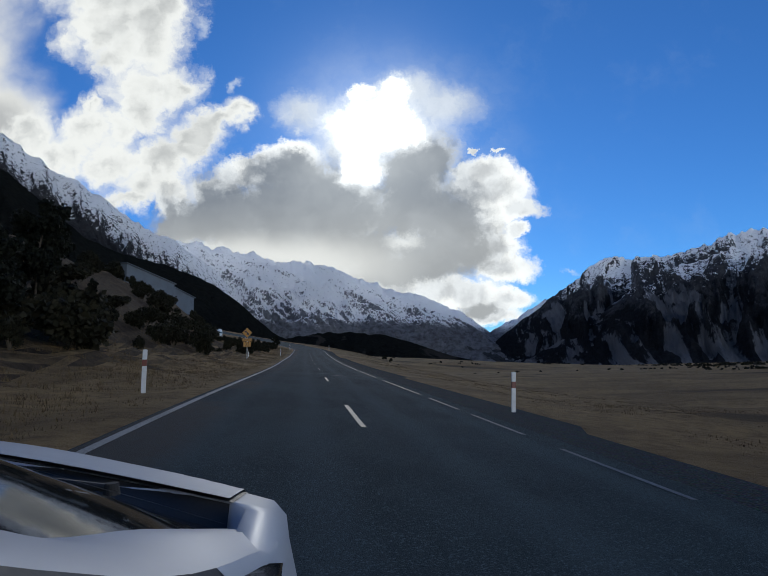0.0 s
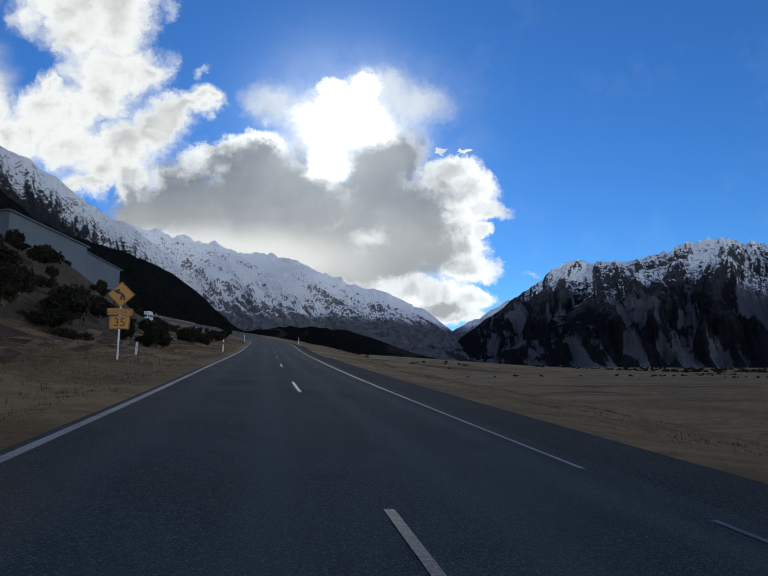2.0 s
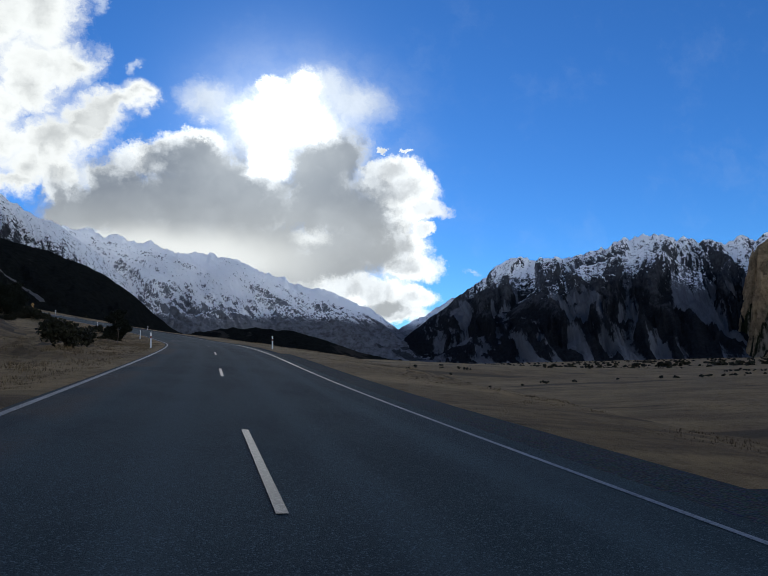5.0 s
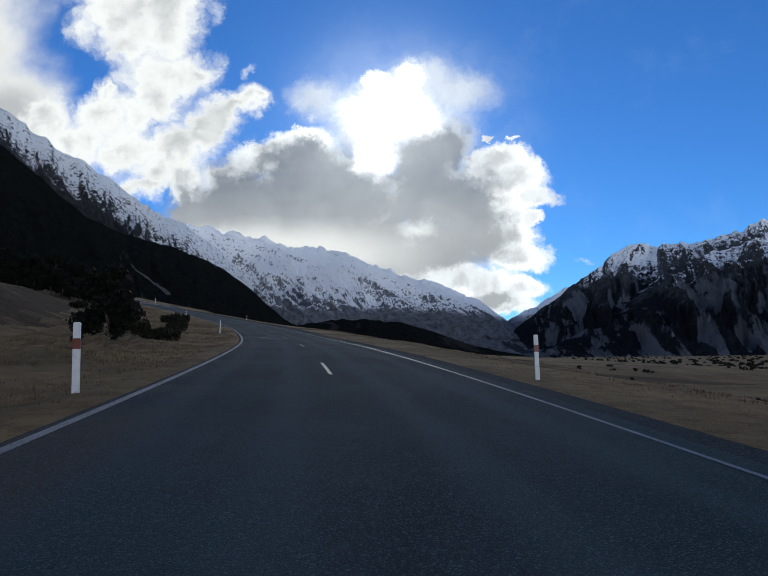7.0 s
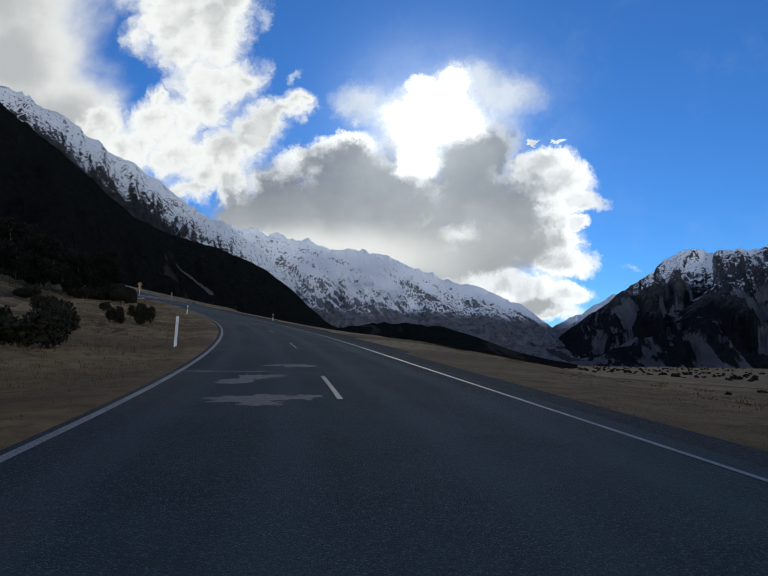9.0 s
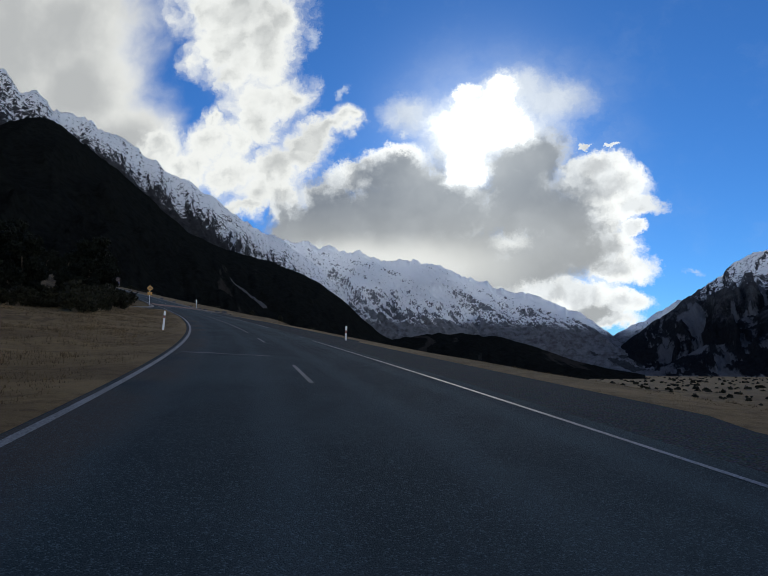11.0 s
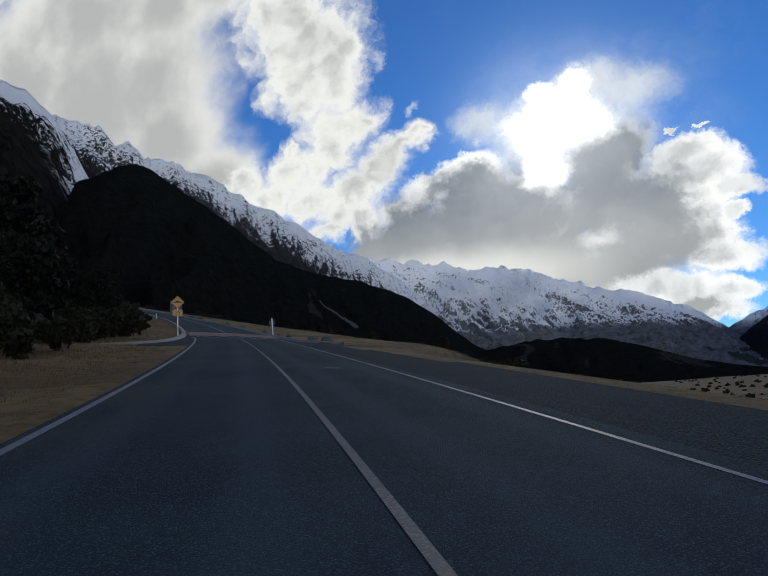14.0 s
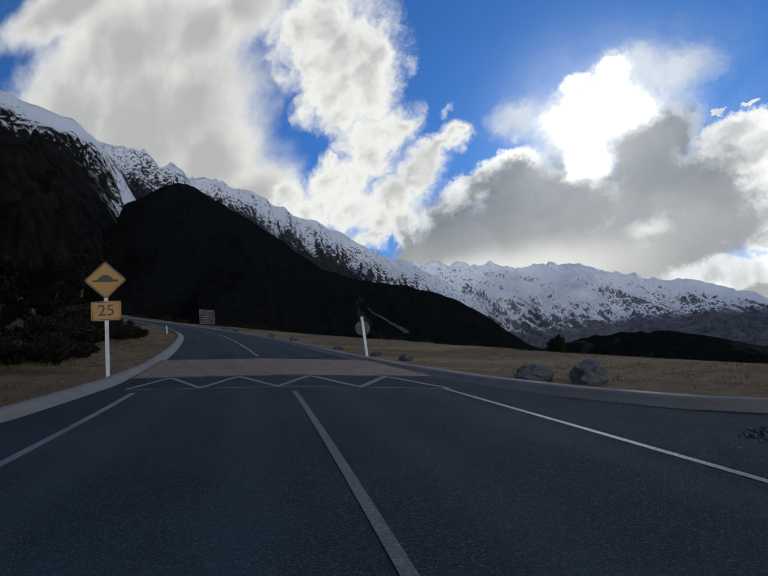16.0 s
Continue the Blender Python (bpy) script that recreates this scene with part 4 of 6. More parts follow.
def make_curve_sign():
    sign = empty("warning_sign")
    part("post", box(0.07, 0.07, 3.0, (0, 0, 1.5), 0.006), WHITE_POST, sign, "pale painted post")
    plate = diamond(sign, 0.78, 2.82)
    # bent arrow to the left with a side road joining it
    stem = arc(-0.17, 2.60, 0.26, -5, 80, 10) + arc(-0.17, 2.60, 0.35, 80, -5, 10)
    part("arrow_stem", prism(stem, 0.004, (0, -0.061, 0)), SIGN_BLACK, plate)
    part("arrow_head", prism([(-0.33, 2.97), (-0.05, 3.06), (-0.12, 2.80)], 0.004, (0, -0.061, 0)), SIGN_BLACK, plate)
    part("side_road", prism([(-0.06, 2.60), (0.02, 2.57), (0.08, 2.76), (0.0, 2.80)], 0.004, (0, -0.061, 0)), SIGN_BLACK, plate)
    word = panel(sign, "word_plate", 1.02, 0.30, 2.06)
    letters("CONCEALED", 0.19, SIGN_BLACK, word, (0, -0.061, 2.06))
    speed = panel(sign, "speed_plate", 0.80, 0.56, 1.60)
    letters("35", 0.50, SIGN_BLACK, speed, (0, -0.061, 1.60))
    for z in (2.6, 3.05, 2.06, 1.60):
        part("bracket", box(0.12, 0.03, 0.04, (0, -0.042, z), 0.004), STEEL, sign)
    return tagged(sign, "yellow concealed bend warning sign with an advisory speed plate", "road sign")


def make_hump_sign():
    sign = empty("warning_sign")
    part("post", box(0.095, 0.095, 3.1, (0, 0, 1.55), 0.008), WHITE_POST, sign, "white painted square post")
    plate = diamond(sign, 0.76, 2.85)
    hump = [(-0.33, 2.80), (0.33, 2.80), (0.33, 2.86), (0.22, 2.86)] + arc(0, 2.80, 0.20, 25, 155, 12) + [(-0.22, 2.86), (-0.33, 2.86)]
    part("hump_symbol", prism(hump, 0.004, (0, -0.061, 0)), SIGN_BLACK, plate)
    speed = panel(sign, "speed_plate", 0.76, 0.54, 1.98)
    letters("25", 0.44, SIGN_BLACK, speed, (0, -0.061, 1.98))
    for z in (2.6, 3.05, 1.98):
        part("bracket", box(0.14, 0.03, 0.04, (0, -0.042, z), 0.004), STEEL, sign)
    return tagged(sign, "yellow speed hump warning sign beside the kerb", "road sign")


stand(make_curve_sign(), 65.8, -7.0, 4, 0.05, 0.5)
stand(make_hump_sign(), 310.2, -4.5, 5, 0.05, 0.0)


def make_back_sign():
    sign = empty("road_sign")
    part("post", box(0.10, 0.10, 1.75, (0, 0, 0.875), 0.008), WHITE_POST, sign, "white painted square post")
    bm = bmesh.new()
    bmesh.ops.create_cone(bm, cap_ends=True, segments=32, radius1=0.3, radius2=0.3, depth=0.006, matrix=Matrix.Translation((0, 0.06, 1.3)) @ Matrix.Rotation(radians(90), 4, "X"))
    part("disc", bm, SIGN_BLACK, sign, "dark back of a round plate")
    part("bracket", box(0.14, 0.03, 0.04, (0, 0.048, 1.3), 0.004), STEEL, sign)
    return tagged(sign, "round road sign seen from its dark back on a white post", "road sign")


stand(make_back_sign(), 315.5, 3.95, 0, 0.05, -2.0)


def make_board():
    board = empty("information_board")
    for x in (-1.05, 1.05):
        part("post", box(0.14, 0.14, 3.2, (x, 0.12, 1.6), 0.01), BARK, board, "square timber post")
    face = part("panel", box(3.0, 0.08, 2.45, (0, 0, 1.95), 0.03), SIGN_BROWN, board, "dark brown painted panel")
    for sx, sz, x, z in ((2.9, 0.035, 0, 3.12), (2.9, 0.035, 0, 0.78), (0.035, 2.3, 1.44, 1.95), (0.035, 2.3, -1.44, 1.95)):
        part("border", box(sx, 0.01, sz, (x, -0.045, z)), SIGN_WHITE, face)
    # lines of small writing, as plain bars, and blue squares
    for k, (a, b) in enumerate(((-0.6, 0.95), (-0.5, 1.0), (-0.6, 0.8), (-0.95, 1.1), (-1.1, 0.3), (-1.0, 0.4), (-0.9, 0.5))):
        part("text_bar", box(b - a, 0.01, 0.06, ((a + b) / 2, -0.045, 2.92 - k * 0.31)), SIGN_WHITE, face)
    for x, z in ((-1.2, 2.92), (-0.95, 2.92), (-1.2, 2.55), (-0.95, 2.55), (0.65, 1.68), (0.9, 1.68), (1.15, 1.68), (1.15, 1.36)):
        part("symbol", box(0.2, 0.01, 0.22, (x, -0.045, z), 0.02), SIGN_BLUE, face)
    return tagged(board, "brown information board with white bars of text and blue symbols", "sign board")


stand(make_board(), 396.0, 5.6, 20, 0.1)


# ---------------------------------------------------------------- kerbs and the paved speed hump
def kerb_line(rows):
    s = np.arange(rows[0][0], rows[-1][0], 0.5)
    return s, np.interp(s, [r[0] for r in rows], [r[1] for r in rows])


def make_kerb(rows, side, label):
    """A rounded concrete kerb; side: +1 where the road lies to its left."""
    s, u = kerb_line(rows)
    profile = [(-0.22, -0.06), (-0.20, 0.012), (-0.02, 0.03), (0.03, 0.10), (0.07, 0.135), (0.13, 0.15), (0.26, 0.15), (0.31, 0.13), (0.33, -0.08)]
    verts = []
    for a, b in zip(s, u):
        base = road_point(a, b)
        for x, z in profile:
            q = road_point(a, b + side * x)
            verts.append((q[0], q[1], base[2] + z))
    faces = grid_faces(len(s), len(profile))
    kerb = mesh_object("kerb", np.array(verts), faces if side > 0 else faces[:, ::-1], CONCRETE)
    return tagged(kerb, label, "kerb", kind="structure")


LEFT_KERB = [(293.5, -9.5), (295.5, -7.6), (297.5, -6.2), (300, -5.2), (303, -4.6), (308, -4.15), (314, -3.9), (330, -3.8), (460, -3.8)]
RIGHT_KERB = [(299.2, 6.2), (300.2, 5.2), (302, 4.45), (305, 3.85), (310, 3.5), (316, 3.35), (330, 3.3), (460, 3.3)]
make_kerb(LEFT_KERB, -1, "pale rounded concrete kerb curving round the grass verge")
make_kerb(RIGHT_KERB, 1, "pale concrete kerb along the grass verge")


def fill_strip(name, rows_in, rows_out, lift_z, mat, label, category, kind="structure"):
    s = np.arange(max(rows_in[0][0], rows_out[0][0]), min(rows_in[-1][0], rows_out[-1][0]), 1.0)
    a = np.interp(s, [r[0] for r in rows_in], [r[1] for r in rows_in])
    b = np.interp(s, [r[0] for r in rows_out], [r[1] for r in rows_out])
    u = a[:, None] + (b - a)[:, None] * np.linspace(0, 1, 5)
    p = road_point(s[:, None], u)
    p[..., 2] += lift_z
    faces = grid_faces(len(s), 5)
    return tagged(mesh_object(name, p, faces if b[0] > a[0] else faces[:, ::-1], mat), label, category, kind=kind)


# tarmac between the edge lines and the kerbs
fill_strip("road_apron", [(294.2, -3.3), (460, -3.3)], [(294.2, -8.7), (295.5, -7.5), (297.5, -6.1), (300, -5.1), (303, -4.5), (308, -4.05), (314, -3.85), (460, -3.75)], 0.003, ASPHALT, "grey tarmac apron inside the kerb", "road")
fill_strip("road_apron", [(296, 3.0), (460, 3.0)], [(296, 9.0), (299.2, 6.3), (300.2, 5.3), (302, 4.5), (305, 3.9), (310, 3.55), (316, 3.4), (460, 3.35)], 0.003, ASPHALT, "grey tarmac apron inside the kerb", "road")

HUMP_UP = 0.09


def hump_height(f):
    """Height of the raised table at f metres from its near foot."""
    return HUMP_UP * (ease(0.0, 1.9, f) - ease(9.2, 11.1, f))


def hump_point(f, u):
    p = road_point(305.2 - 0.45 * u + f, u)
    p[..., 2] += hump_height(np.asarray(f, float)) + 0.004
    return p


def make_hump():
    f, u = np.linspace(0, 11.1, 56), np.linspace(-3.75, 3.3, 15)
    p = hump_point(f[:, None], u[None, :])
    base = tagged(mesh_object("speed_hump", p, grid_faces(len(f), len(u)), ASPHALT), "raised speed table paved with red brick, white zigzag lines on its ramps", "speed hump", kind="structure")
    for name, start, end, flip in (("near", 0.15, 1.8, 0), ("far", 9.3, 10.95, 1)):
        teeth = np.linspace(-3.5, 3.0, 9)
        for k in range(8):
            a, b = ((start, end) if (k + flip) % 2 == 0 else (end, start))
            n = 6
            row = np.linspace(0, 1, n)
            ff, uu = a + (b - a) * row, teeth[k] + (teeth[k + 1] - teeth[k]) * row
            left, right = hump_point(ff - 0.14, uu), hump_point(ff + 0.14, uu)
            left[:, 2] += 0.006
            right[:, 2] += 0.006
            line = mesh_object("zigzag_line", np.stack([right, left], 1), grid_faces(n, 2), LINE_PAINT)
            line.parent = base
        for at in ((0.0, 10.95) if name == "near" else ()):
            row = np.linspace(-3.5, 3.0, 12)
            left, right = hump_point(0 * row + at, row), hump_point(0 * row + at + 0.06, row)
            left[:, 2] += 0.005
            right[:, 2] += 0.005
            mesh_object("cross_line", np.stack([right, left], 1), grid_faces(12, 2), LINE_PAINT).parent = base
    return base


def make_bricks(base):
    """Brick pavers on the flat of the table: the nearest courses one by one, the rest in one piece."""
    rng = random.Random(4)
    long, deep, gap = 0.228, 0.112, 0.007
    kinds = []
    for k in range(3):
        bm = box(long - gap, deep - gap, 0.04, (0, 0, -0.006), 0.006)
        data = bpy.data.meshes.new("brick")
        bm.to_mesh(data)
        bm.free()
        data.materials.append(PAVER)
        kinds.append(data)
    rest_v, rest_f = [], []
    corner = np.array([(-1, -1, 0), (1, -1, 0), (1, 1, 0), (-1, 1, 0)], float) * ((long - gap) / 2, (deep - gap) / 2, 1)
    count = 0
    for row in range(63):
        f = 2.02 + row * deep
        shift = 0.5 * long * (row % 2)
        for col in range(31):
            u = -3.72 + shift + col * long + long / 2
            if u > 3.2:
                continue
            p, q, r = hump_point(f, u), hump_point(f, u + 0.1), hump_point(f + 0.1, u)
            x = Vector(q - p).normalized()
            z = x.cross(Vector(r - p)).normalized()
            y = z.cross(x)
            m = Matrix((x, y, z)).transposed().to_4x4()
            m.translation = Vector(p) + z * rng.uniform(0.006, 0.011)
            if count < 290:
                ob = bpy.data.objects.new("brick", kinds[count % 3])
                scene.collection.objects.link(ob)
                ob.matrix_world = m
                ob.parent = base
                count += 1
            else:
                n = len(rest_v)
                top = [m @ Vector(c) + z * 0.014 for c in corner]
                foot = [m @ (Vector(c) * 1.06) - z * 0.01 for c in corner]
                rest_v += [tuple(v) for v in top + foot]
                rest_f += [(n, n + 1, n + 2, n + 3)] + [(n + (k + 1) % 4, n + k, n + 4 + k, n + 4 + (k + 1) % 4) for k in range(4)]
    rest = mesh_object("brick_paving", np.array(rest_v), rest_f, PAVER, False)
    rest.parent = base
    rest["kind"] = "stuff"


def make_paver():
    made, tree, shader = material("red_paver", 0.9)
    info = node(tree, "ShaderNodeObjectInfo").outputs["Random"]
    isle = node(tree, "ShaderNodeNewGeometry").outputs["Random Per Island"]
    pick = calc(tree, "FRACT", calc(tree, "ADD", info, isle))
    tone = blend(tree, pick, (0.135, 0.075, 0.058), (0.255, 0.165, 0.13))
    place = node(tree, "ShaderNodeNewGeometry").outputs["Position"]
    tone = blend(tree, ramp(tree, fractal(tree, place, 1.3, 5.0).outputs["Fac"], 0.42, 0.7, 0.0, 0.6), tone, (0.10, 0.085, 0.075))
    grain = fractal(tree, place, 40.0, 5.0, 0.7).outputs["Fac"]
    tone = blend(tree, ramp(tree, grain, 0.4, 0.7, 0.0, 0.5), tone, (0.07, 0.05, 0.042))
    tree.links.new(tone, shader.inputs["Base Color"])
    bumped(tree, shader, grain, 0.5, 0.006)
    return made


PAVER = make_paver()
speed_hump = make_hump()
make_bricks(speed_hump)
marking("centre_line", 318, 420, lambda s: -0.1 + 0 * s, 0.12, "solid white centre line beyond the speed hump")


# ---------------------------------------------------------------- plants
def leaf_cloud(lobes, count, size, seed, up=0.35):
    """Many small bent leaves or leaf clumps filling uneven lobes (middle, radii); denser towards their skins."""
    rng = np.random.default_rng(seed)
    weight = np.array([r[0] * r[1] + r[1] * r[2] for _, r in lobes], float)
    pick = rng.choice(len(lobes), count, p=weight / weight.sum())
    way = rng.normal(size=(count, 3))
    way /= np.linalg.norm(way, axis=1)[:, None]
    middle, radii = np.array([c for c, _ in lobes])[pick], np.array([r for _, r in lobes])[pick]
    place = middle + way * radii * (rng.random(count) ** 0.4)[:, None] * (0.8 + 0.35 * rng.random(count))[:, None]
    a = rng.normal(size=(count, 3)) + (0, 0, up)
    a /= np.linalg.norm(a, axis=1)[:, None]
    b = np.cross(a, rng.normal(size=(count, 3)))
    b /= np.linalg.norm(b, axis=1)[:, None]
    long = size * (0.6 + 0.9 * rng.random(count))[:, None]
    tip, side = a * long, b * long * 0.42
    verts = np.stack([place - tip * 0.5, place + side, place + tip * 0.6, place - side], 1)
    faces = np.arange(count * 4).reshape(-1, 4)
    return verts.reshape(-1, 3), faces


def tube(points, radii, sides=7):
    """A tapered, bent limb through some points."""
    verts, faces = [], []
    for k, (p, r) in enumerate(zip(points, radii)):
        ahead = Vector(points[min(k + 1, len(points) - 1)]) - Vector(points[max(k - 1, 0)])
        turn = ahead.to_track_quat("Z", "Y").to_matrix()
        for j in range(sides):
            a = 2 * math.pi * j / sides
            verts.append(Vector(p) + turn @ Vector((math.cos(a) * r, math.sin(a) * r, 0)))
        if k:
            for j in range(sides):
                faces.append(((k - 1) * sides + j, (k - 1) * sides + (j + 1) % sides, k * sides + (j + 1) % sides, k * sides + j))
    return verts, faces


def joined(pieces):
    verts, faces = [], []
    for v, f in pieces:
        faces += [tuple(int(i) + len(verts) for i in q) for q in f]
        verts += [tuple(p) for p in v]
    return verts, faces


def make_bush(seed, wide, high, mat=SCRUB):
    rng = random.Random(seed)
    bush = empty("bush")
    lobes = [((rng.uniform(-0.6, 0.6) * wide, rng.uniform(-0.6, 0.6) * wide, high * rng.uniform(0.3, 0.68)), (wide * rng.uniform(0.3, 0.5), wide * rng.uniform(0.3, 0.5), high * rng.uniform(0.25, 0.42))) for _ in range(7)]
    verts, faces = leaf_cloud(lobes, 2800, 0.085 * (wide + high) / 1.6, seed)
    mesh_object("foliage", verts, faces, mat).parent = bush
    stems = []
    for c, _ in lobes[:6]:
        stems.append(tube([(0, 0, -0.15), (c[0] * 0.4, c[1] * 0.4, c[2] * 0.5), c], [0.035, 0.024, 0.01], 5))
    mesh_object("stems", *joined(stems), BARK).parent = bush
    return tagged(bush, "dense dark evergreen shrub on a dry grassy bank", "bush", "dark shrubs")


def make_tree(seed, high):
    rng = random.Random(seed)
    tree = empty("tree")
    bend = [(0, 0, -0.2), (rng.uniform(-0.2, 0.2), rng.uniform(-0.2, 0.2), high * 0.35), (rng.uniform(-0.5, 0.5), rng.uniform(-0.5, 0.5), high * 0.68), (rng.uniform(-0.6, 0.6), rng.uniform(-0.6, 0.6), high * 0.93)]
    limbs, lobes = [tube(bend, [0.22, 0.16, 0.10, 0.03], 8)], []
    for k in range(11):
        f = 0.22 + 0.68 * k / 10
        i = min(int(f * 3), 2)
        root = Vector(bend[i]).lerp(Vector(bend[i + 1]), f * 3 - i)
        a = k * 2.4 + rng.uniform(-0.4, 0.4)
        reach = high * (0.30 - 0.16 * f) * rng.uniform(0.8, 1.2)
        end = root + Vector((math.cos(a) * reach, math.sin(a) * reach, reach * rng.uniform(0.15, 0.5)))
        limbs.append(tube([root, root.lerp(end, 0.5) + Vector((0, 0, 0.1)), end], [0.07, 0.045, 0.015], 5))
        lobes.append((tuple(end), (reach * 0.55, reach * 0.55, reach * 0.42)))
        lobes.append((tuple(root.lerp(end, 0.55)), (reach * 0.42, reach * 0.42, reach * 0.35)))
    lobes.append((bend[3], (high * 0.09, high * 0.09, high * 0.1)))
    mesh_object("trunk", *joined(limbs), BARK).parent = tree
    verts, faces = leaf_cloud(lobes, 9000, 0.034 * high, seed)
    mesh_object("crown", verts, faces, BEECH).parent = tree
    return tagged(tree, "dark evergreen beech with a dense uneven crown", "tree", "roadside beeches")


def plant(kinds, s, u, size, turn):
    p = land_point(s, u)
    kind = kinds[int(turn * 7.3) % len(kinds)]
    m = pose(p[0], p[1], p[2] - 0.05, 0, 0, turn) @ Matrix.Diagonal((size, size, size * (0.85 + 0.3 * ((turn * 13.7) % 1)), 1))
    if kind.name not in PLANTED:
        PLANTED.add(kind.name)
        kind.matrix_world = m
        return kind
    return copy_thing(kind, m)


PLANTED = set()
dice = random.Random(7)
BUSHES = [make_bush(11, 0.95, 1.5), make_bush(12, 1.2, 1.3), make_bush(13, 0.8, 1.7), make_bush(14, 1.4, 1.2)]
TREES = [make_tree(21, 7.0), make_tree(22, 8.5), make_tree(23, 6.0)]
# shrubs that stand out one by one on the left bank and knoll
for s, u, size in ((184, -8.6, 1.0), (186.5, -8.4, 0.95), (206, -8.2, 0.85), (208, -10.3, 1.0), (211, -9.0, 0.8), (262, -11.6, 1.4), (266, -12.5, 1.5), (272, -13.3, 1.5), (268, -10.4, 1.2), (240, -22, 1.3), (215, -15.7, 1.1), (167, -9.0, 1.0), (177, -9.2, 1.25), (165, -12, 0.5),
                   (218, -16, 0.9), (195, -13, 0.9), (200, -17, 1.2), (225, -13, 0.8), (284, -9.4, 1.4), (289, -8.4, 1.2), (286, -11, 1.6), (277, -12.5, 1.5), (281, -10.5, 1.3), (27, -12.8, 1.5), (33, -13.2, 1.6), (36, -14.0, 1.4), (55, -12.4, 1.7), (57, -13.5, 1.5), (61, -12.6, 1.3),
                   (50, -12.6, 1.0), (78, -14.2, 1.2), (84, -8.8, 1.25), (86.5, -9.2, 1.0), (97, -16, 1.3), (108, -8.9, 1.1), (113, -9.2, 1.2), (104, -12, 1.2), (118, -10, 1.0), (132, -8.2, 1.0), (92, -12.5, 1.1), (340, -7.6, 0.8), (345, -7.3, 0.9), (322, -7.6, 0.7), (318, -7.9, 0.8)):
    plant(BUSHES, s, u, size, dice.uniform(0, 360))
# scattered scrub over the bank
for _ in range(95):
    s = dice.uniform(12, 205)
    start = np.interp(s, BANK_AT, BANK_FROM) + LEFT_EDGE
    plant(BUSHES, s, -start - dice.uniform(2.5, 22), dice.uniform(0.7, 1.6), dice.uniform(0, 360))
# trees that stand on the bank above the road
for s, u, size in ((34, -20, 0.62), (38, -24, 0.8), (46, -21, 0.55), (52, -27, 0.7), (28, -18, 0.6), (31, -24, 0.75), (60, -24, 0.5), (24, -22, 0.7), (42, -30, 0.9), (20, -30, 0.9), (70, -30, 0.5), (29, -14.5, 0.75), (31.5, -15.5, 0.85), (34, -15, 0.7), (24, -13, 0.6), (26.5, -14.5, 0.7), (21, -12.5, 0.55), (37, -16.5, 0.6), (44, -16.5, 0.45), (48, -17, 0.4)):
    plant(TREES, s, u, size, dice.uniform(0, 360))
# the dark wood beside the last bend
for _ in range(100):
    s = dice.uniform(246, 352)
    edge = np.interp(s, [246, 268, 285, 300, 320, 352], [-24, -15.5, -11.5, -9.5, -9.0, -9.5])
    plant(TREES, s, edge - 1.5 - 26 * dice.random() ** 1.6, dice.uniform(0.65, 1.25), dice.uniform(0, 360))
for _ in range(50):
    s = dice.uniform(262, 352)
    edge = np.interp(s, [246, 268, 285, 300, 320, 352], [-24, -15.5, -11.5, -9.5, -9.0, -9.5])
    plant(BUSHES, s, edge + dice.uniform(-2.0, 0.8), dice.uniform(0.8, 1.5), dice.uniform(0, 360))
# a lone beech on the verge below the bank
plant(TREES, 152.9, -7.5, 0.42, 77.0)
# low scrub below the last bend, on the valley side
for _ in range(85):
    s = dice.uniform(225, 470)
    plant(BUSHES, s, along(RIGHT, s) + np.interp(s, SHOULDER_AT, SHOULDER) + 11 + 45 * dice.random() ** 1.3, dice.uniform(0.6, 1.3), dice.uniform(0, 360))



def make_scrub_belt():
    """Low dark scrub that runs together on the slope below the last bend."""
    rng = np.random.default_rng(15)
    pieces = []
    for _ in range(420):
        s = rng.uniform(236, 468)
        u = along(RIGHT, s) + np.interp(s, SHOULDER_AT, SHOULDER) + np.interp(s, [236, 290, 310, 468], [13, 12, 14, 10]) + 34 * rng.random() ** 1.4
        if noise.noise(Vector((s * 0.03, u * 0.06, 2.0))) < -0.12:
            continue
        p, r = land_point(s, u), rng.uniform(0.45, 1.1)
        lobes = [((p[0] + rng.normal() * r * 0.7, p[1] + rng.normal() * r * 0.7, p[2] + r * rng.uniform(0.15, 0.6)), (r * 0.75, r * 0.75, r * 0.42)) for _ in range(4)]
        pieces.append(leaf_cloud(lobes, 240, 0.17 * r + 0.05, int(rng.integers(1e6))))
    verts = np.concatenate([v for v, _ in pieces])
    return tagged(mesh_object("scrub", verts, np.arange(len(verts)).reshape(-1, 4), SCRUB), "low dark scrub run together on the slope below the road", "scrub", kind="stuff")


make_scrub_belt()


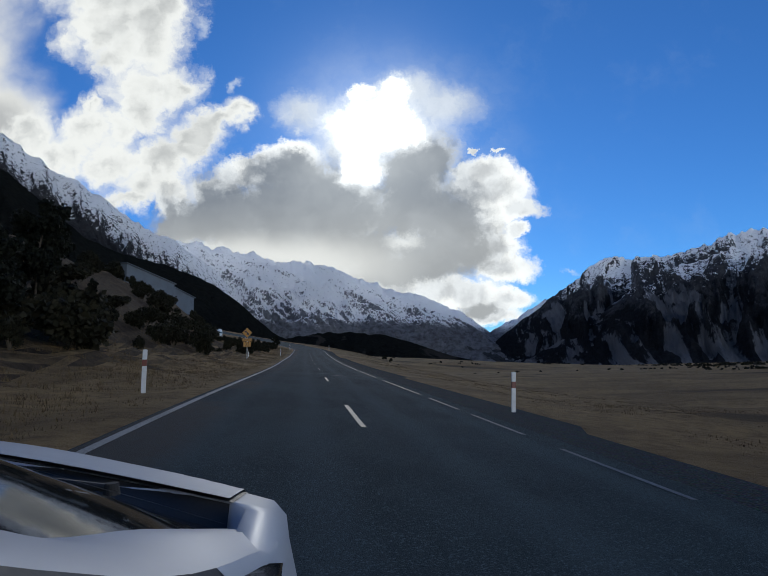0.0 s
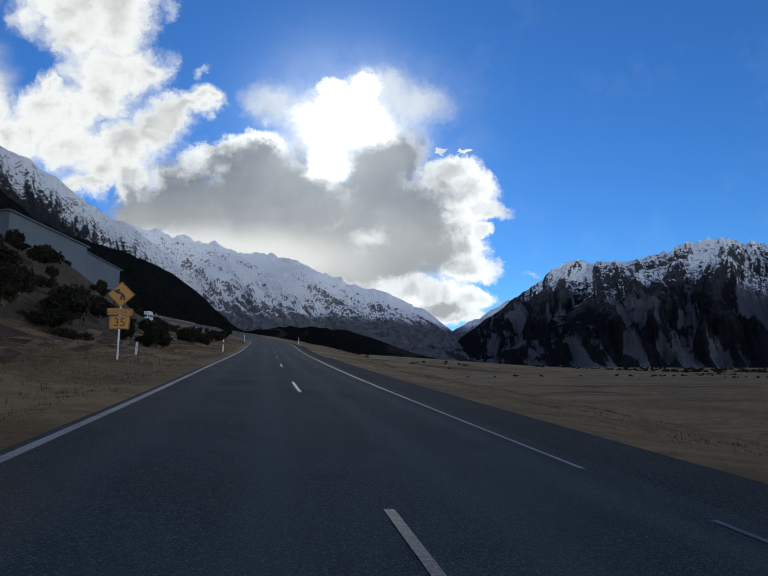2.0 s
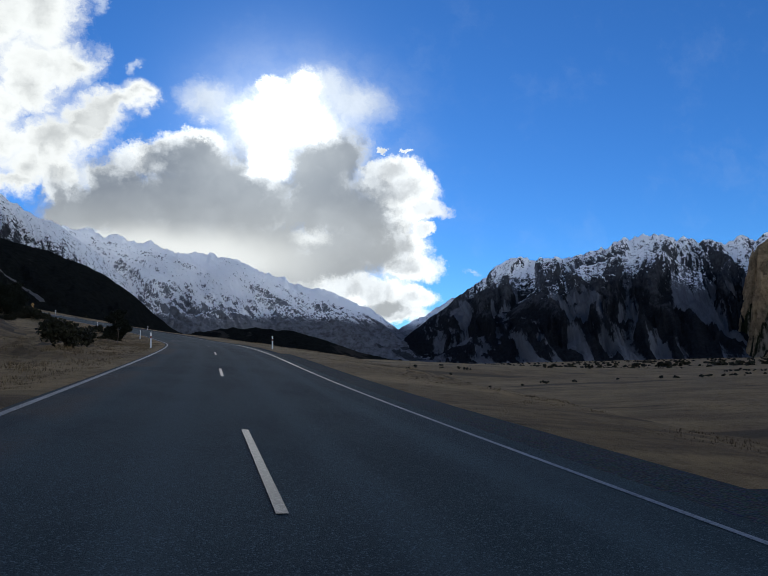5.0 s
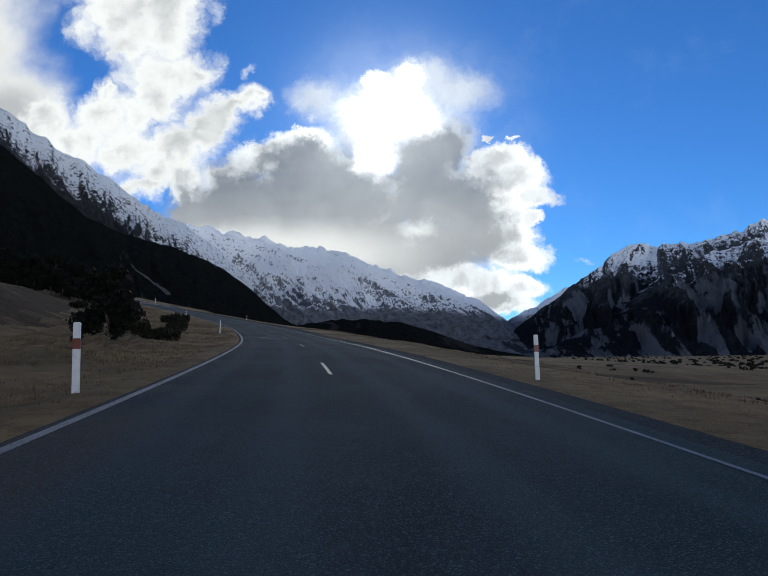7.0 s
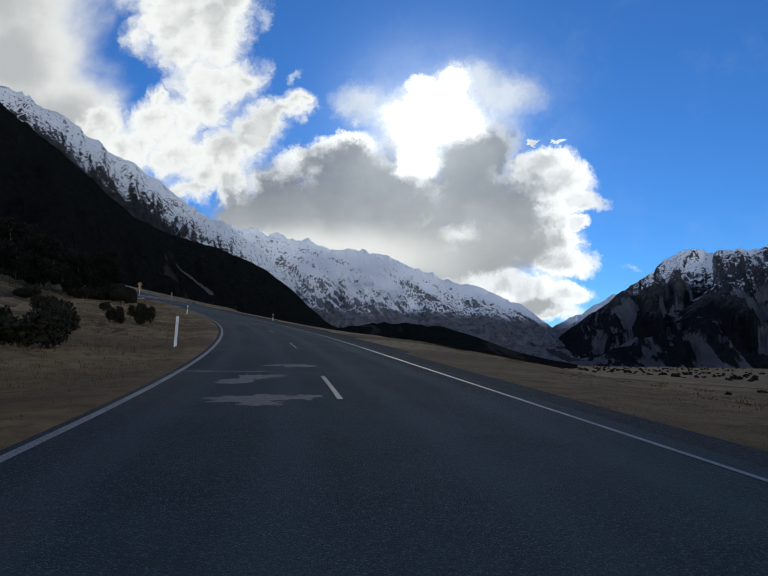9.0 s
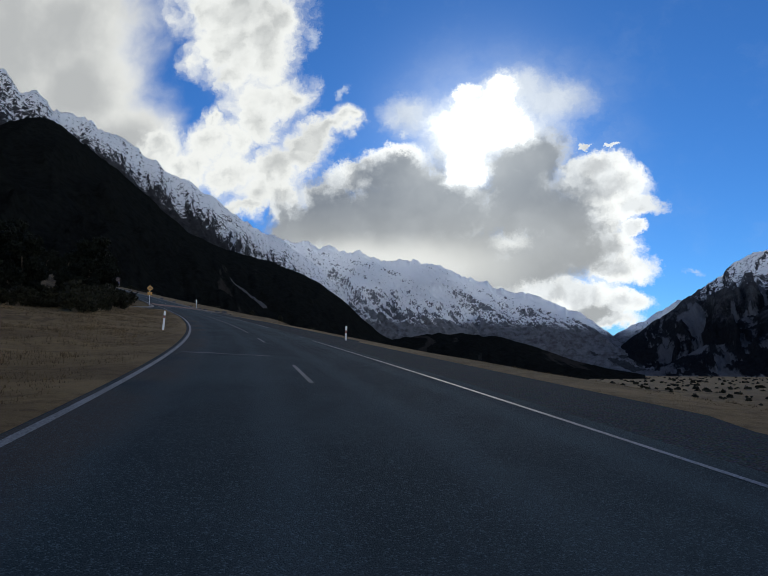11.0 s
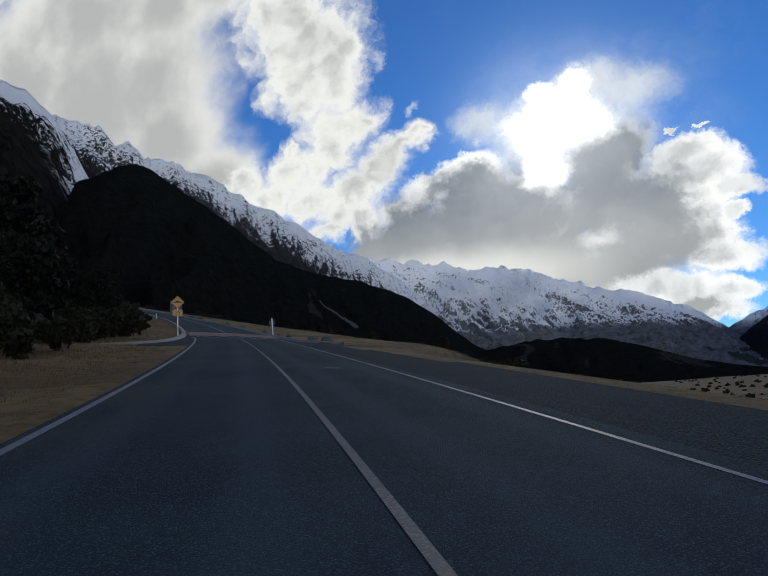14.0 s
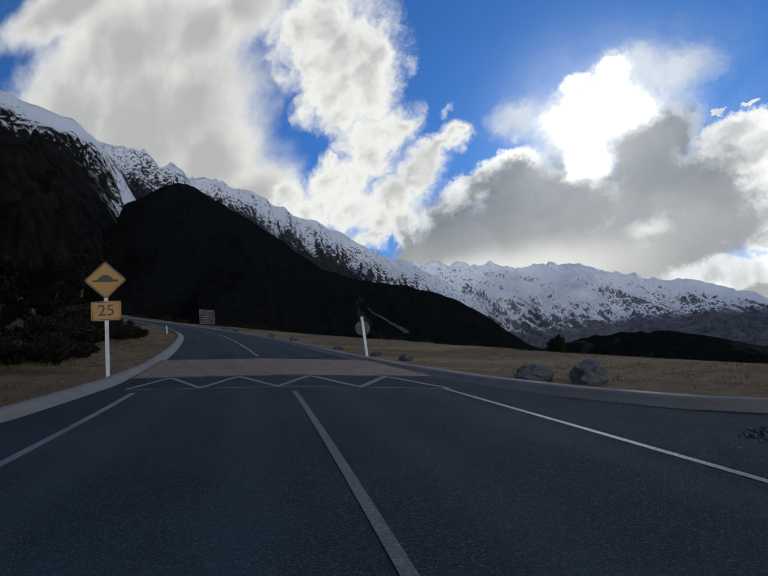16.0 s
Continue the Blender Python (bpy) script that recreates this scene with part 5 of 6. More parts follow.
def make_far_scrub():
    """Dark matagouri bushes in drifts over the flats: too many and too far to count."""
    rng = np.random.default_rng(5)
    pieces = []
    for k in range(48):
        s0, u0 = rng.uniform(20, 430), 80 + 300 * rng.random()
        for _ in range(rng.integers(3, 22)):
            s, u = s0 + rng.normal() * 2.2, u0 + rng.normal() * 9
            p = land_point(np.clip(s, -55, 470), np.clip(u, 35, 410))
            r = rng.uniform(0.25, 0.7) * (1.5 if rng.random() < 0.15 else 1.0)
            lobes = [((p[0] + rng.normal() * r * 0.6, p[1] + rng.normal() * r * 0.6, p[2] + r * rng.uniform(0.3, 0.75)), (r * 0.6, r * 0.6, r * 0.5)) for _ in range(3)]
            pieces.append(leaf_cloud(lobes, 70, 0.55 * r, int(rng.integers(1e6))))
    for _ in range(900):
        a, r = rng.uniform(5, 60), 420 + 2200 * rng.random() ** 1.5
        x, y = MIDDLE.x + r * math.sin(radians(a)), MIDDLE.y + r * math.cos(radians(a))
        z, w = -4.0 - 0.0028 * r, rng.uniform(1.0, 3.0)
        lobes = [((x + rng.normal() * w, y + rng.normal() * w, z + w * 0.35), (w, w, w * 0.5))]
        pieces.append(leaf_cloud(lobes, 14, 1.3 * w, int(rng.integers(1e6))))
    verts = np.concatenate([v for v, _ in pieces])
    faces = np.arange(len(verts)).reshape(-1, 4)
    return tagged(mesh_object("scrub", verts, faces, SCRUB), "dark thorny scrub scattered in drifts over the flats", "scrub", kind="stuff")


make_far_scrub()


def make_tussock():
    """Dry tussock grass along both verges, blade by blade."""
    rng = np.random.default_rng(9)
    n = 78000
    s = rng.uniform(2, 345, n)
    left = rng.random(n) < 0.55
    out = 13 * rng.random(n) ** 1.25
    start = np.where(left, LEFT_EDGE + 0.7 + np.where((s > 296), 0.6, 0), along(RIGHT, s) + np.interp(s, SHOULDER_AT, SHOULDER) + 1.0)
    u = np.where(left, -1, 1) * (start + out)
    keep = lumps(s, u, 0.22, 5.0) + rng.normal(size=n) * 0.15 > -0.18
    s, u, out = s[keep], u[keep], out[keep]
    n = len(s)
    root = land_point(s, u)
    blades = 6
    root = np.repeat(root, blades, 0) + np.concatenate([rng.normal(size=(n * blades, 2)) * 0.09, np.full((n * blades, 1), -0.03)], 1)
    tall = np.repeat(np.where(u > 0, 0.5, 1.0) * rng.uniform(0.06, 0.21, n) * np.clip(0.35 + out * 0.25, 0.35, 1.0), blades) * rng.uniform(0.6, 1.2, n * blades)
    a = rng.uniform(0, 2 * math.pi, n * blades)
    lean = rng.uniform(0.15, 0.75, n * blades) * tall
    tip = root + np.stack([np.cos(a) * lean, np.sin(a) * lean, tall], 1)
    side = np.stack([-np.sin(a), np.cos(a), 0 * a], 1) * 0.013
    verts = np.stack([root - side, root + side, tip], 1).reshape(-1, 3)
    return tagged(mesh_object("tussock_grass", verts, np.arange(len(verts)).reshape(-1, 3), STRAW), "dry straw-coloured tussock grass along the verges", "grass", kind="stuff")


make_tussock()


# ---------------------------------------------------------------- boulders
def make_boulder(seed, wide, deep, high):
    bm = bmesh.new()
    bmesh.ops.create_icosphere(bm, subdivisions=4, radius=1.0)
    for v in bm.verts:
        n = noise.fractal(v.co * 1.1 + Vector((seed, 0, 0)), 0.8, 2.0, 4) * 0.35
        flat = noise.cell(v.co * 1.7 + Vector((seed, 5, 0))) * 0.10
        v.co *= 1 + n + flat
        v.co.x, v.co.y, v.co.z = v.co.x * wide / 2, v.co.y * deep / 2, v.co.z * high * 0.62
        v.co.z += high * 0.32
    return tagged(lift(bm, "boulder", STONE), "weathered grey boulder half sunk in dry grass", "boulder", "boulders on the verge")


for k, (s, u, w, d, h) in enumerate(((305.2, 5.4, 0.85, 0.6, 0.42), (304.5, 6.4, 1.05, 0.7, 0.48), (314.4, 5.2, 0.7, 0.5, 0.3), (318, 5.0, 0.5, 0.4, 0.25), (324, 4.6, 0.6, 0.45, 0.3), (340, 4.7, 0.7, 0.6, 0.4), (352, 4.6, 0.8, 0.6, 0.4), (376, 5.0, 1.0, 0.8, 0.5), (382, 4.8, 0.9, 0.8, 0.6))):
    stand(make_boulder(k * 3.1 + 2, w, d, h), s, u, 40 * k, 0.02)


def make_gravel_heap():
    """A low spilled heap of dark road gravel, stone by stone."""
    rng = random.Random(31)
    verts, faces = [], []
    for _ in range(420):
        r, a = abs(rng.gauss(0, 0.28)), rng.uniform(0, 2 * math.pi)
        size = rng.uniform(0.018, 0.045)
        at = Vector((math.cos(a) * r * 1.5, math.sin(a) * r, max(0.0, 0.16 - r * 0.28) * rng.random() + size * 0.4))
        turn = Euler((rng.uniform(0, 6), rng.uniform(0, 6), rng.uniform(0, 6))).to_matrix()
        n = len(verts)
        for c in ((1, 0, 0), (-1, 0, 0), (0, 0.8, 0), (0, -0.8, 0), (0, 0, 0.7), (0, 0, -0.7)):
            verts.append(tuple(at + turn @ (Vector(c) * size)))
        faces += [(n + i, n + j, n + k) for i, j, k in ((0, 2, 4), (2, 1, 4), (1, 3, 4), (3, 0, 4), (2, 0, 5), (1, 2, 5), (3, 1, 5), (0, 3, 5))]
    heap = mesh_object("gravel_heap", np.array(verts), faces, STONE, False)
    p = road_point(298.0, 4.7)
    heap.matrix_world = pose(p[0], p[1], p[2] - 0.005, 0, 0, 30)
    return tagged(heap, "low spilled heap of dark gravel beside the kerb", "gravel heap", kind="stuff")


make_gravel_heap()


# ---------------------------------------------------------------- buildings on the bank
def make_lodge(name, long, deep, eave, ridge, label, windows=0):
    """A plain steel-clad lodge with a mono-pitch roof: x along its front, -y its front."""
    house = empty(name)
    part("wall", prism([(-long / 2, -1.5), (long / 2, -1.5), (long / 2, eave), (-long / 2, ridge)], deep), WALL_GREY, house, "flat grey steel-clad walls")
    roof = part("roof", prism([(-long / 2 - 0.4, ridge + 0.02), (long / 2 + 0.4, eave + 0.02), (long / 2 + 0.4, eave + 0.22), (-long / 2 - 0.4, ridge + 0.22)], deep + 0.8), ROOF, house, "low-pitched grey steel roof")
    n = int(long / 0.9)
    for k in range(n):
        x = -long / 2 + (k + 0.5) * long / n
        z = ridge + (eave - ridge) * (x + long / 2) / long
        part("rib", box(0.05, deep + 0.8, 0.04, (x, 0, z + 0.25)), ROOF, roof)
    for k in range(windows):
        w = empty("window")
        w.parent = house
        x = -long / 2 + 1.6 + k * 1.3
        part("frame", box(1.1, 0.08, 1.2, (x, -deep / 2 - 0.02, 1.1), 0.01), SIGN_WHITE, w, "white window frame")
        part("pane", box(0.95, 0.09, 1.05, (x, -deep / 2 - 0.025, 1.1), 0.005), GLASS_DARK, w, "dark glass")
    return tagged(house, label, "building", "lodges on the bank")


for s, u, turn, dims in ((150, -40.5, 62, (17, 9, 4.6, 7.2, 3)), (171, -37.5, 64, (19, 9, 3.4, 6.4, 0)), (193, -36, 66, (9, 7, 2.6, 4.2, 0))):
    lodge = make_lodge("lodge", *dims[:4], "grey steel-clad lodge with a sloping roofline above the dry bank", dims[4])
    p = land_point(s, u, False)
    lodge.matrix_world = pose(p[0], p[1], max(p[2], 18.6), 0, 0, math.degrees(np.interp(s, ALONG, heading)) + turn)


# ---------------------------------------------------------------- the camper van on the bank
def make_van():
    """A high-roofed white camper van: x across, -y its front."""
    van = empty("camper_van")
    side = [(-2.55, 0.35), (2.3, 0.35), (2.45, 0.6), (2.45, 1.75), (2.35, 1.95), (-1.35, 1.95), (-1.75, 1.6), (-2.2, 1.12), (-2.55, 0.98), (-2.62, 0.7)]
    turn = Matrix.Rotation(radians(90), 4, "Z")
    bm = prism(side, 1.75, bevel=0.05)
    bmesh.ops.transform(bm, matrix=turn, verts=bm.verts)
    part("body", bm, VAN_WHITE, van, "white van body")
    bm = prism([(-1.25, 1.9), (2.3, 1.9), (2.25, 2.42), (1.9, 2.55), (-0.6, 2.55), (-1.1, 2.3)], 1.62, bevel=0.08)
    bmesh.ops.transform(bm, matrix=turn, verts=bm.verts)
    part("roof_pod", bm, VAN_WHITE, van, "raised white roof pod")
    slope = Matrix.Rotation(radians(-46), 4, "X")
    part("windscreen", box(1.5, 0.03, 0.72, (0, -2.0, 1.42), 0.02, slope), GLASS_DARK, van, "dark raked windscreen")
    for sx in (-1, 1):
        for y, long in ((-1.05, 0.75), (0.1, 1.1), (1.45, 1.1)):
            part("side_window", box(0.03, long, 0.5, (sx * 0.878, y, 1.5), 0.01), GLASS_DARK, van, "dark side window")
        part("headlight", box(0.3, 0.05, 0.18, (sx * 0.62, -2.585, 0.82), 0.02), STEEL, van, "clear headlight")
        part("mirror", box(0.2, 0.08, 0.18, (sx * 1.0, -1.65, 1.3), 0.03), BLACK_PLASTIC, van, "black door mirror")
        for y in (-1.6, 1.5):
            wheel = empty("wheel")
            wheel.parent = van
            for name, r, wide, mat in (("tyre", 0.34, 0.20, BLACK_PLASTIC), ("rim", 0.21, 0.215, STEEL)):
                bm = bmesh.new()
                bmesh.ops.create_cone(bm, cap_ends=True, segments=28, radius1=r, radius2=r, depth=wide, matrix=Matrix.Translation((sx * 0.80, y, 0.34)) @ Matrix.Rotation(radians(90), 4, "Y"))
                part(name, bm, mat, wheel)
    part("grille", box(0.9, 0.04, 0.16, (0, -2.6, 0.8), 0.01), BLACK_PLASTIC, van, "black grille")
    part("bumper", box(1.72, 0.14, 0.24, (0, -2.6, 0.46), 0.05), BLACK_PLASTIC, van, "dark bumper")
    return tagged(van, "white high-roofed camper van parked on the bank above the road", "camper van")


VAN_WHITE, BLACK_PLASTIC = paint("van_white", (0.62, 0.64, 0.66), 0.4, 0.0, 0.2, 2.0), paint("black_plastic", (0.015, 0.015, 0.016), 0.7, 0.0, 0.3, 6.0)
van = make_van()
spot = land_point(158.0, -22.0)
van.matrix_world = pose(spot[0], spot[1], spot[2] + 0.02, 0, 0, math.degrees(np.interp(158.0, ALONG, heading)) - 10) @ Matrix.Scale(0.85, 4)


# ---------------------------------------------------------------- the white car
CAR_PAINT, car_tree, car_shader = material("white_car_paint", 0.5)
car_shader.inputs["Coat Weight"].default_value, car_shader.inputs["Coat Roughness"].default_value = 0.3, 0.12
car_tree.links.new(blend(car_tree, ramp(car_tree, fractal(car_tree, here(car_tree), 3.0, 6.0).outputs["Fac"], 0.45, 0.8, 0.0, 0.25), (0.38, 0.415, 0.475), (0.30, 0.32, 0.35)), car_shader.inputs["Base Color"])
BLACK_TRIM = paint("black_trim", (0.014, 0.014, 0.015), 0.55, 0.0, 0.4, 9.0, (0.05, 0.045, 0.04))
RUBBER = paint("tyre_rubber", (0.018, 0.018, 0.018), 0.85, 0.0, 0.4, 9.0)
LENS = paint("headlight_lens", (0.10, 0.105, 0.11), 0.15, 0.3, 0.2, 12.0)
CAR_MIDDLE = -0.87
FRONT = [-2.75, -2.6, -2.3, -1.2, 0.0, 0.6, 0.92, 1.2, 1.4, 1.52, 1.62, 1.7, 1.78, 1.84, 1.89, 1.92]
CAR_HALF = [0.60, 0.76, 0.82, 0.845, 0.85, 0.85, 0.85, 0.845, 0.835, 0.82, 0.79, 0.745, 0.66, 0.56, 0.44, 0.30]
CAR_TOP = [0.86, 0.93, 0.96, 0.99, 0.985, 0.985, 1.045, 1.028, 0.995, 0.975, 0.958, 0.94, 0.905, 0.85, 0.76, 0.62]
CAR_EDGE = [0.84, 0.91, 0.945, 0.965, 0.955, 0.95, 0.925, 0.868, 0.802, 0.755, 0.705, 0.655, 0.61, 0.58, 0.56, 0.54]


def car_skin(f, q):
    """A place on the car's upper skin: f metres ahead, q from the middle (0) to the shoulder (1)."""
    half, top, rim = (np.interp(f, FRONT, table) for table in (CAR_HALF, CAR_TOP, CAR_EDGE))
    return q * half, f, top - (top - rim) * abs(q) ** 1.75


def car_section(f):
    """One cross-section of the body from sill to sill."""
    half, rim = np.interp(f, FRONT, CAR_HALF), np.interp(f, FRONT, CAR_EDGE)
    low = 0.20
    side = [(half - 0.10, low), (half - 0.035, low + 0.05), (half + 0.012, 0.40), (half + 0.018, 0.52), (half + 0.012, rim - 0.13), (half - 0.002, rim - 0.06), (half * 0.992, rim - 0.018)]
    crown = []
    for q in (0.965, 0.93, 0.90, 0.8, 0.65, 0.45, 0.22):
        x, _, z = car_skin(f, q)
        back = 1.13 - 0.20 * (q / 0.9) ** 1.7
        crown.append((x, z - 0.10 * float(ease(back - 0.005, back - 0.05, f)) * float(ease(0.93, 0.90, q))))
    half_row = side + crown
    return [(-x, z) for x, z in half_row] + [(0.0, np.interp(f, FRONT, CAR_TOP) - 0.10 * float(ease(1.125, 1.08, f)))] + [(x, z) for x, z in half_row[::-1]]


def grid_part(name, rows, mat, parent, label="", thick=0.0):
    """A sheet through rows of points, with some thickness."""
    rows = np.array(rows, float)
    ob = mesh_object(name, rows, grid_faces(rows.shape[0], rows.shape[1]), mat)
    ob.parent = parent
    if thick:
        solid = ob.modifiers.new("thickness", "SOLIDIFY")
        solid.thickness, solid.offset = thick, 0.0
    if label:
        ob["label"] = label
    return ob


def across(points, n):
    """A smooth sideways row from the car's right-hand points, mirrored to the other side."""
    right = [(p[0], p[1], p[2]) for p in points]
    full = right + [(2 * CAR_MIDDLE - p[0], p[1], p[2]) for p in right[-2::-1]]
    t = np.linspace(0, len(full) - 1, n)
    return np.stack([glide(0, 1, [p[k] for p in full], t) for k in range(3)], 1)


def make_car():
    car = empty("car")
    f = np.concatenate([np.linspace(-2.75, 0.9, 26), np.linspace(0.94, 1.92, 34)])
    body = grid_part("body", [[(CAR_MIDDLE + x, a, z) for x, z in car_section(a)] for a in f][::-1], CAR_PAINT, car, "white painted body shell")
    # bonnet, a little proud, with a dark seam round it
    fb, qb = np.linspace(0.0, 1.0, 26), np.linspace(-1, 1, 41)

    def bonnet(grow, up):
        rows = []
        for a in fb:
            row = []
            for q in qb:
                back, ahead_end = 1.13 - 0.20 * abs(q) ** 1.7 - grow, 1.80 - 0.30 * abs(q) ** 2.4 + grow
                x, y, z = car_skin(back + (ahead_end - back) * a, q * (0.90 + grow * 1.2))
                row.append((CAR_MIDDLE + x, y, z + up))
            rows.append(row)
        return rows[::-1]

    grid_part("seam", bonnet(0.006, 0.0015), BLACK_TRIM, car, "dark gap round the bonnet")
    grid_part("bonnet", bonnet(0.0, 0.006), CAR_PAINT, car, "white bonnet, gently domed")
    # black tray below the windscreen, then the glass
    tray_front = []
    for q in np.linspace(1, -1, 31):
        x, y, z = car_skin(1.13 - 0.20 * abs(q) ** 1.7 + 0.004, q * 0.90)
        tray_front.append((CAR_MIDDLE + x, y, z - 0.006))
    tray_front = np.array(tray_front)
    tray_back = across([(-0.105, 0.855, 0.926), (-0.26, 0.885, 0.970), (-0.46, 0.955, 1.004), (-0.87, 1.01, 1.02)], 31)
    sunk = (tray_front + tray_back) / 2 - (0, 0, 0.022)
    cowl = grid_part("cowl", [tray_front + (0, 0, 0.004), sunk, tray_back], BLACK_TRIM, car, "black plastic cowl below the windscreen")
    for k in range(14):
        i = 3 + k * 25 // 13
        p = sunk[i]
        part("louvre", box(0.035, 0.04, 0.003, (p[0], p[1], p[2] + 0.002), 0.001), RUBBER, cowl)
    glass = [tray_back, across([(-0.150, 0.64, 0.992), (-0.40, 0.70, 1.09), (-0.62, 0.73, 1.13), (-0.87, 0.74, 1.14)], 31), across([(-0.20, 0.45, 1.048), (-0.45, 0.45, 1.17), (-0.65, 0.46, 1.22), (-0.87, 0.46, 1.24)], 31),
             across([(-0.27, 0.15, 1.20), (-0.48, 0.14, 1.32), (-0.67, 0.13, 1.37), (-0.87, 0.13, 1.39)], 31), across([(-0.34, -0.22, 1.40), (-0.50, -0.22, 1.45), (-0.68, -0.22, 1.475), (-0.87, -0.22, 1.485)], 31)]
    t = np.linspace(0, 4, 17)
    sheet = [[[glide(0, 1, [g[i][k] for g in glass], a) for k in range(3)] for i in range(31)] for a in t][::-1]
    screen = grid_part("windscreen", sheet, GLASS_DARK, car, "dark raked windscreen")
    # pale line where the glass meets the cowl
    grid_part("glass_foot_strip", [tray_back + (0, 0.012, 0.006), tray_back + (0, -0.006, 0.012)], STEEL, screen, "pale strip along the foot of the glass")
    # pillars, roof and side glass, on both sides
    for side in (1, -1):
        def flip(rows):
            return [[(p[0] if side > 0 else 2 * CAR_MIDDLE - p[0], p[1], p[2]) for p in r] for r in (rows if side > 0 else rows[::-1])]

        inner = [(-0.100, 0.865, 0.926), (-0.150, 0.64, 0.994), (-0.20, 0.45, 1.050), (-0.27, 0.15, 1.205), (-0.34, -0.22, 1.405), (-0.36, -0.45, 1.44), (-0.37, -1.2, 1.46), (-0.39, -2.0, 1.42), (-0.42, -2.55, 1.30)]
        outer = [(-0.045, 0.80, 0.922), (-0.050, 0.69, 0.950), (-0.092, 0.45, 1.016), (-0.17, 0.15, 1.15), (-0.24, -0.22, 1.33), (-0.27, -0.45, 1.375), (-0.28, -1.2, 1.39), (-0.30, -2.0, 1.35), (-0.32, -2.55, 1.22)]
        belt = [(-0.030, 0.80, 0.930), (-0.034, 0.69, 0.925), (-0.032, 0.45, 0.930), (-0.030, 0.15, 0.940), (-0.030, -0.22, 0.945), (-0.030, -0.45, 0.950), (-0.034, -1.2, 0.955), (-0.05, -2.0, 0.945), (-0.11, -2.6, 0.91)]
        dense = np.linspace(0, 8, 41)

        def fine(row):
            return np.stack([glide(0, 1, [p[k] for p in row], dense) for k in range(3)], 1)

        a, b, c = fine(inner), fine(outer), fine(belt)
        bulge = (a + b) / 2 + (0.008, 0, 0.006)
        grid_part("pillar", flip([r for r in np.stack([a, bulge, b], 0)]), CAR_PAINT, car, "white windscreen pillar and roof rail")
        grid_part("belt_panel", flip([r for r in np.stack([b[:9], (b[:9] + c[:9]) / 2 + (0.006, 0, 0), c[:9] - (0, 0, 0.03)], 0)]), CAR_PAINT, car)
        for name, i, j in (("quarter_window", 5, 14), ("door_window", 15, 26), ("door_window", 27, 37)):
            mid = (b + c) / 2 + (0.008, 0, 0)
            grid_part(name, flip([r for r in np.stack([b[i:j + 1] + (0.012, 0, -0.012), mid[i:j + 1] + (0.012, 0, 0), c[i:j + 1] + (0.012, 0, 0.012)], 0)]), GLASS_DARK, car, "dark side window")
        grid_part("side_frame", flip([r for r in np.stack([b, (b + c) / 2, c - (0, 0, 0.02)], 0)]), BLACK_TRIM, car, "black window surround")
        # headlight wrapped round the front corner
        rows = []
        for y in np.linspace(1.50, 1.775, 12):
            half, rim = np.interp(y, FRONT, CAR_HALF), np.interp(y, FRONT, CAR_EDGE)
            w = math.sin(math.pi * (y - 1.48) / 0.34) ** 0.6
            pts = [car_skin(y, q) for q in np.linspace(1.0 - 0.20 * w, 0.985, 5)]
            row = [(CAR_MIDDLE + p[0] + 0.002, p[1] + 0.004, p[2] + 0.005) for p in pts] + [(CAR_MIDDLE + half + 0.010, y + 0.004, rim - d * w) for d in (0.03, 0.07, 0.11)]
            rows.append(row)
        lamp_part = grid_part("headlight", flip(rows), LENS, car, "clear headlight wrapped round the corner")
        for d in (0.02, 0.06):
            strip = [[(r[5][0] + 0.003, r[5][1], r[5][2] - d), (r[5][0] + 0.003, r[5][1], r[5][2] - d - 0.012)] for r in rows[1:-1]]
            grid_part("lamp_strip", flip([list(x) for x in zip(*strip)]), BLACK_TRIM, lamp_part)
        for y in (1.05, -1.75):
            wheel = empty("wheel")
            wheel.parent = car
            x = CAR_MIDDLE + side * 0.80
            for name, r, wide, mat in (("arch_liner", 0.355, 0.14, BLACK_TRIM), ("tyre", 0.31, 0.19, RUBBER), ("rim", 0.205, 0.205, STEEL)):
                bm = bmesh.new()
                bmesh.ops.create_cone(bm, cap_ends=True, segments=40, radius1=r, radius2=r, depth=wide, matrix=Matrix.Translation((x, y, 0.312)) @ Matrix.Rotation(radians(90), 4, "Y"))
                bmesh.ops.bevel(bm, geom=[e for e in bm.edges if len(e.link_faces) == 2 and max(len(g.verts) for g in e.link_faces) > 4], offset=0.02, segments=3, affect="EDGES")
                part(name, bm, mat, wheel, smooth=False)
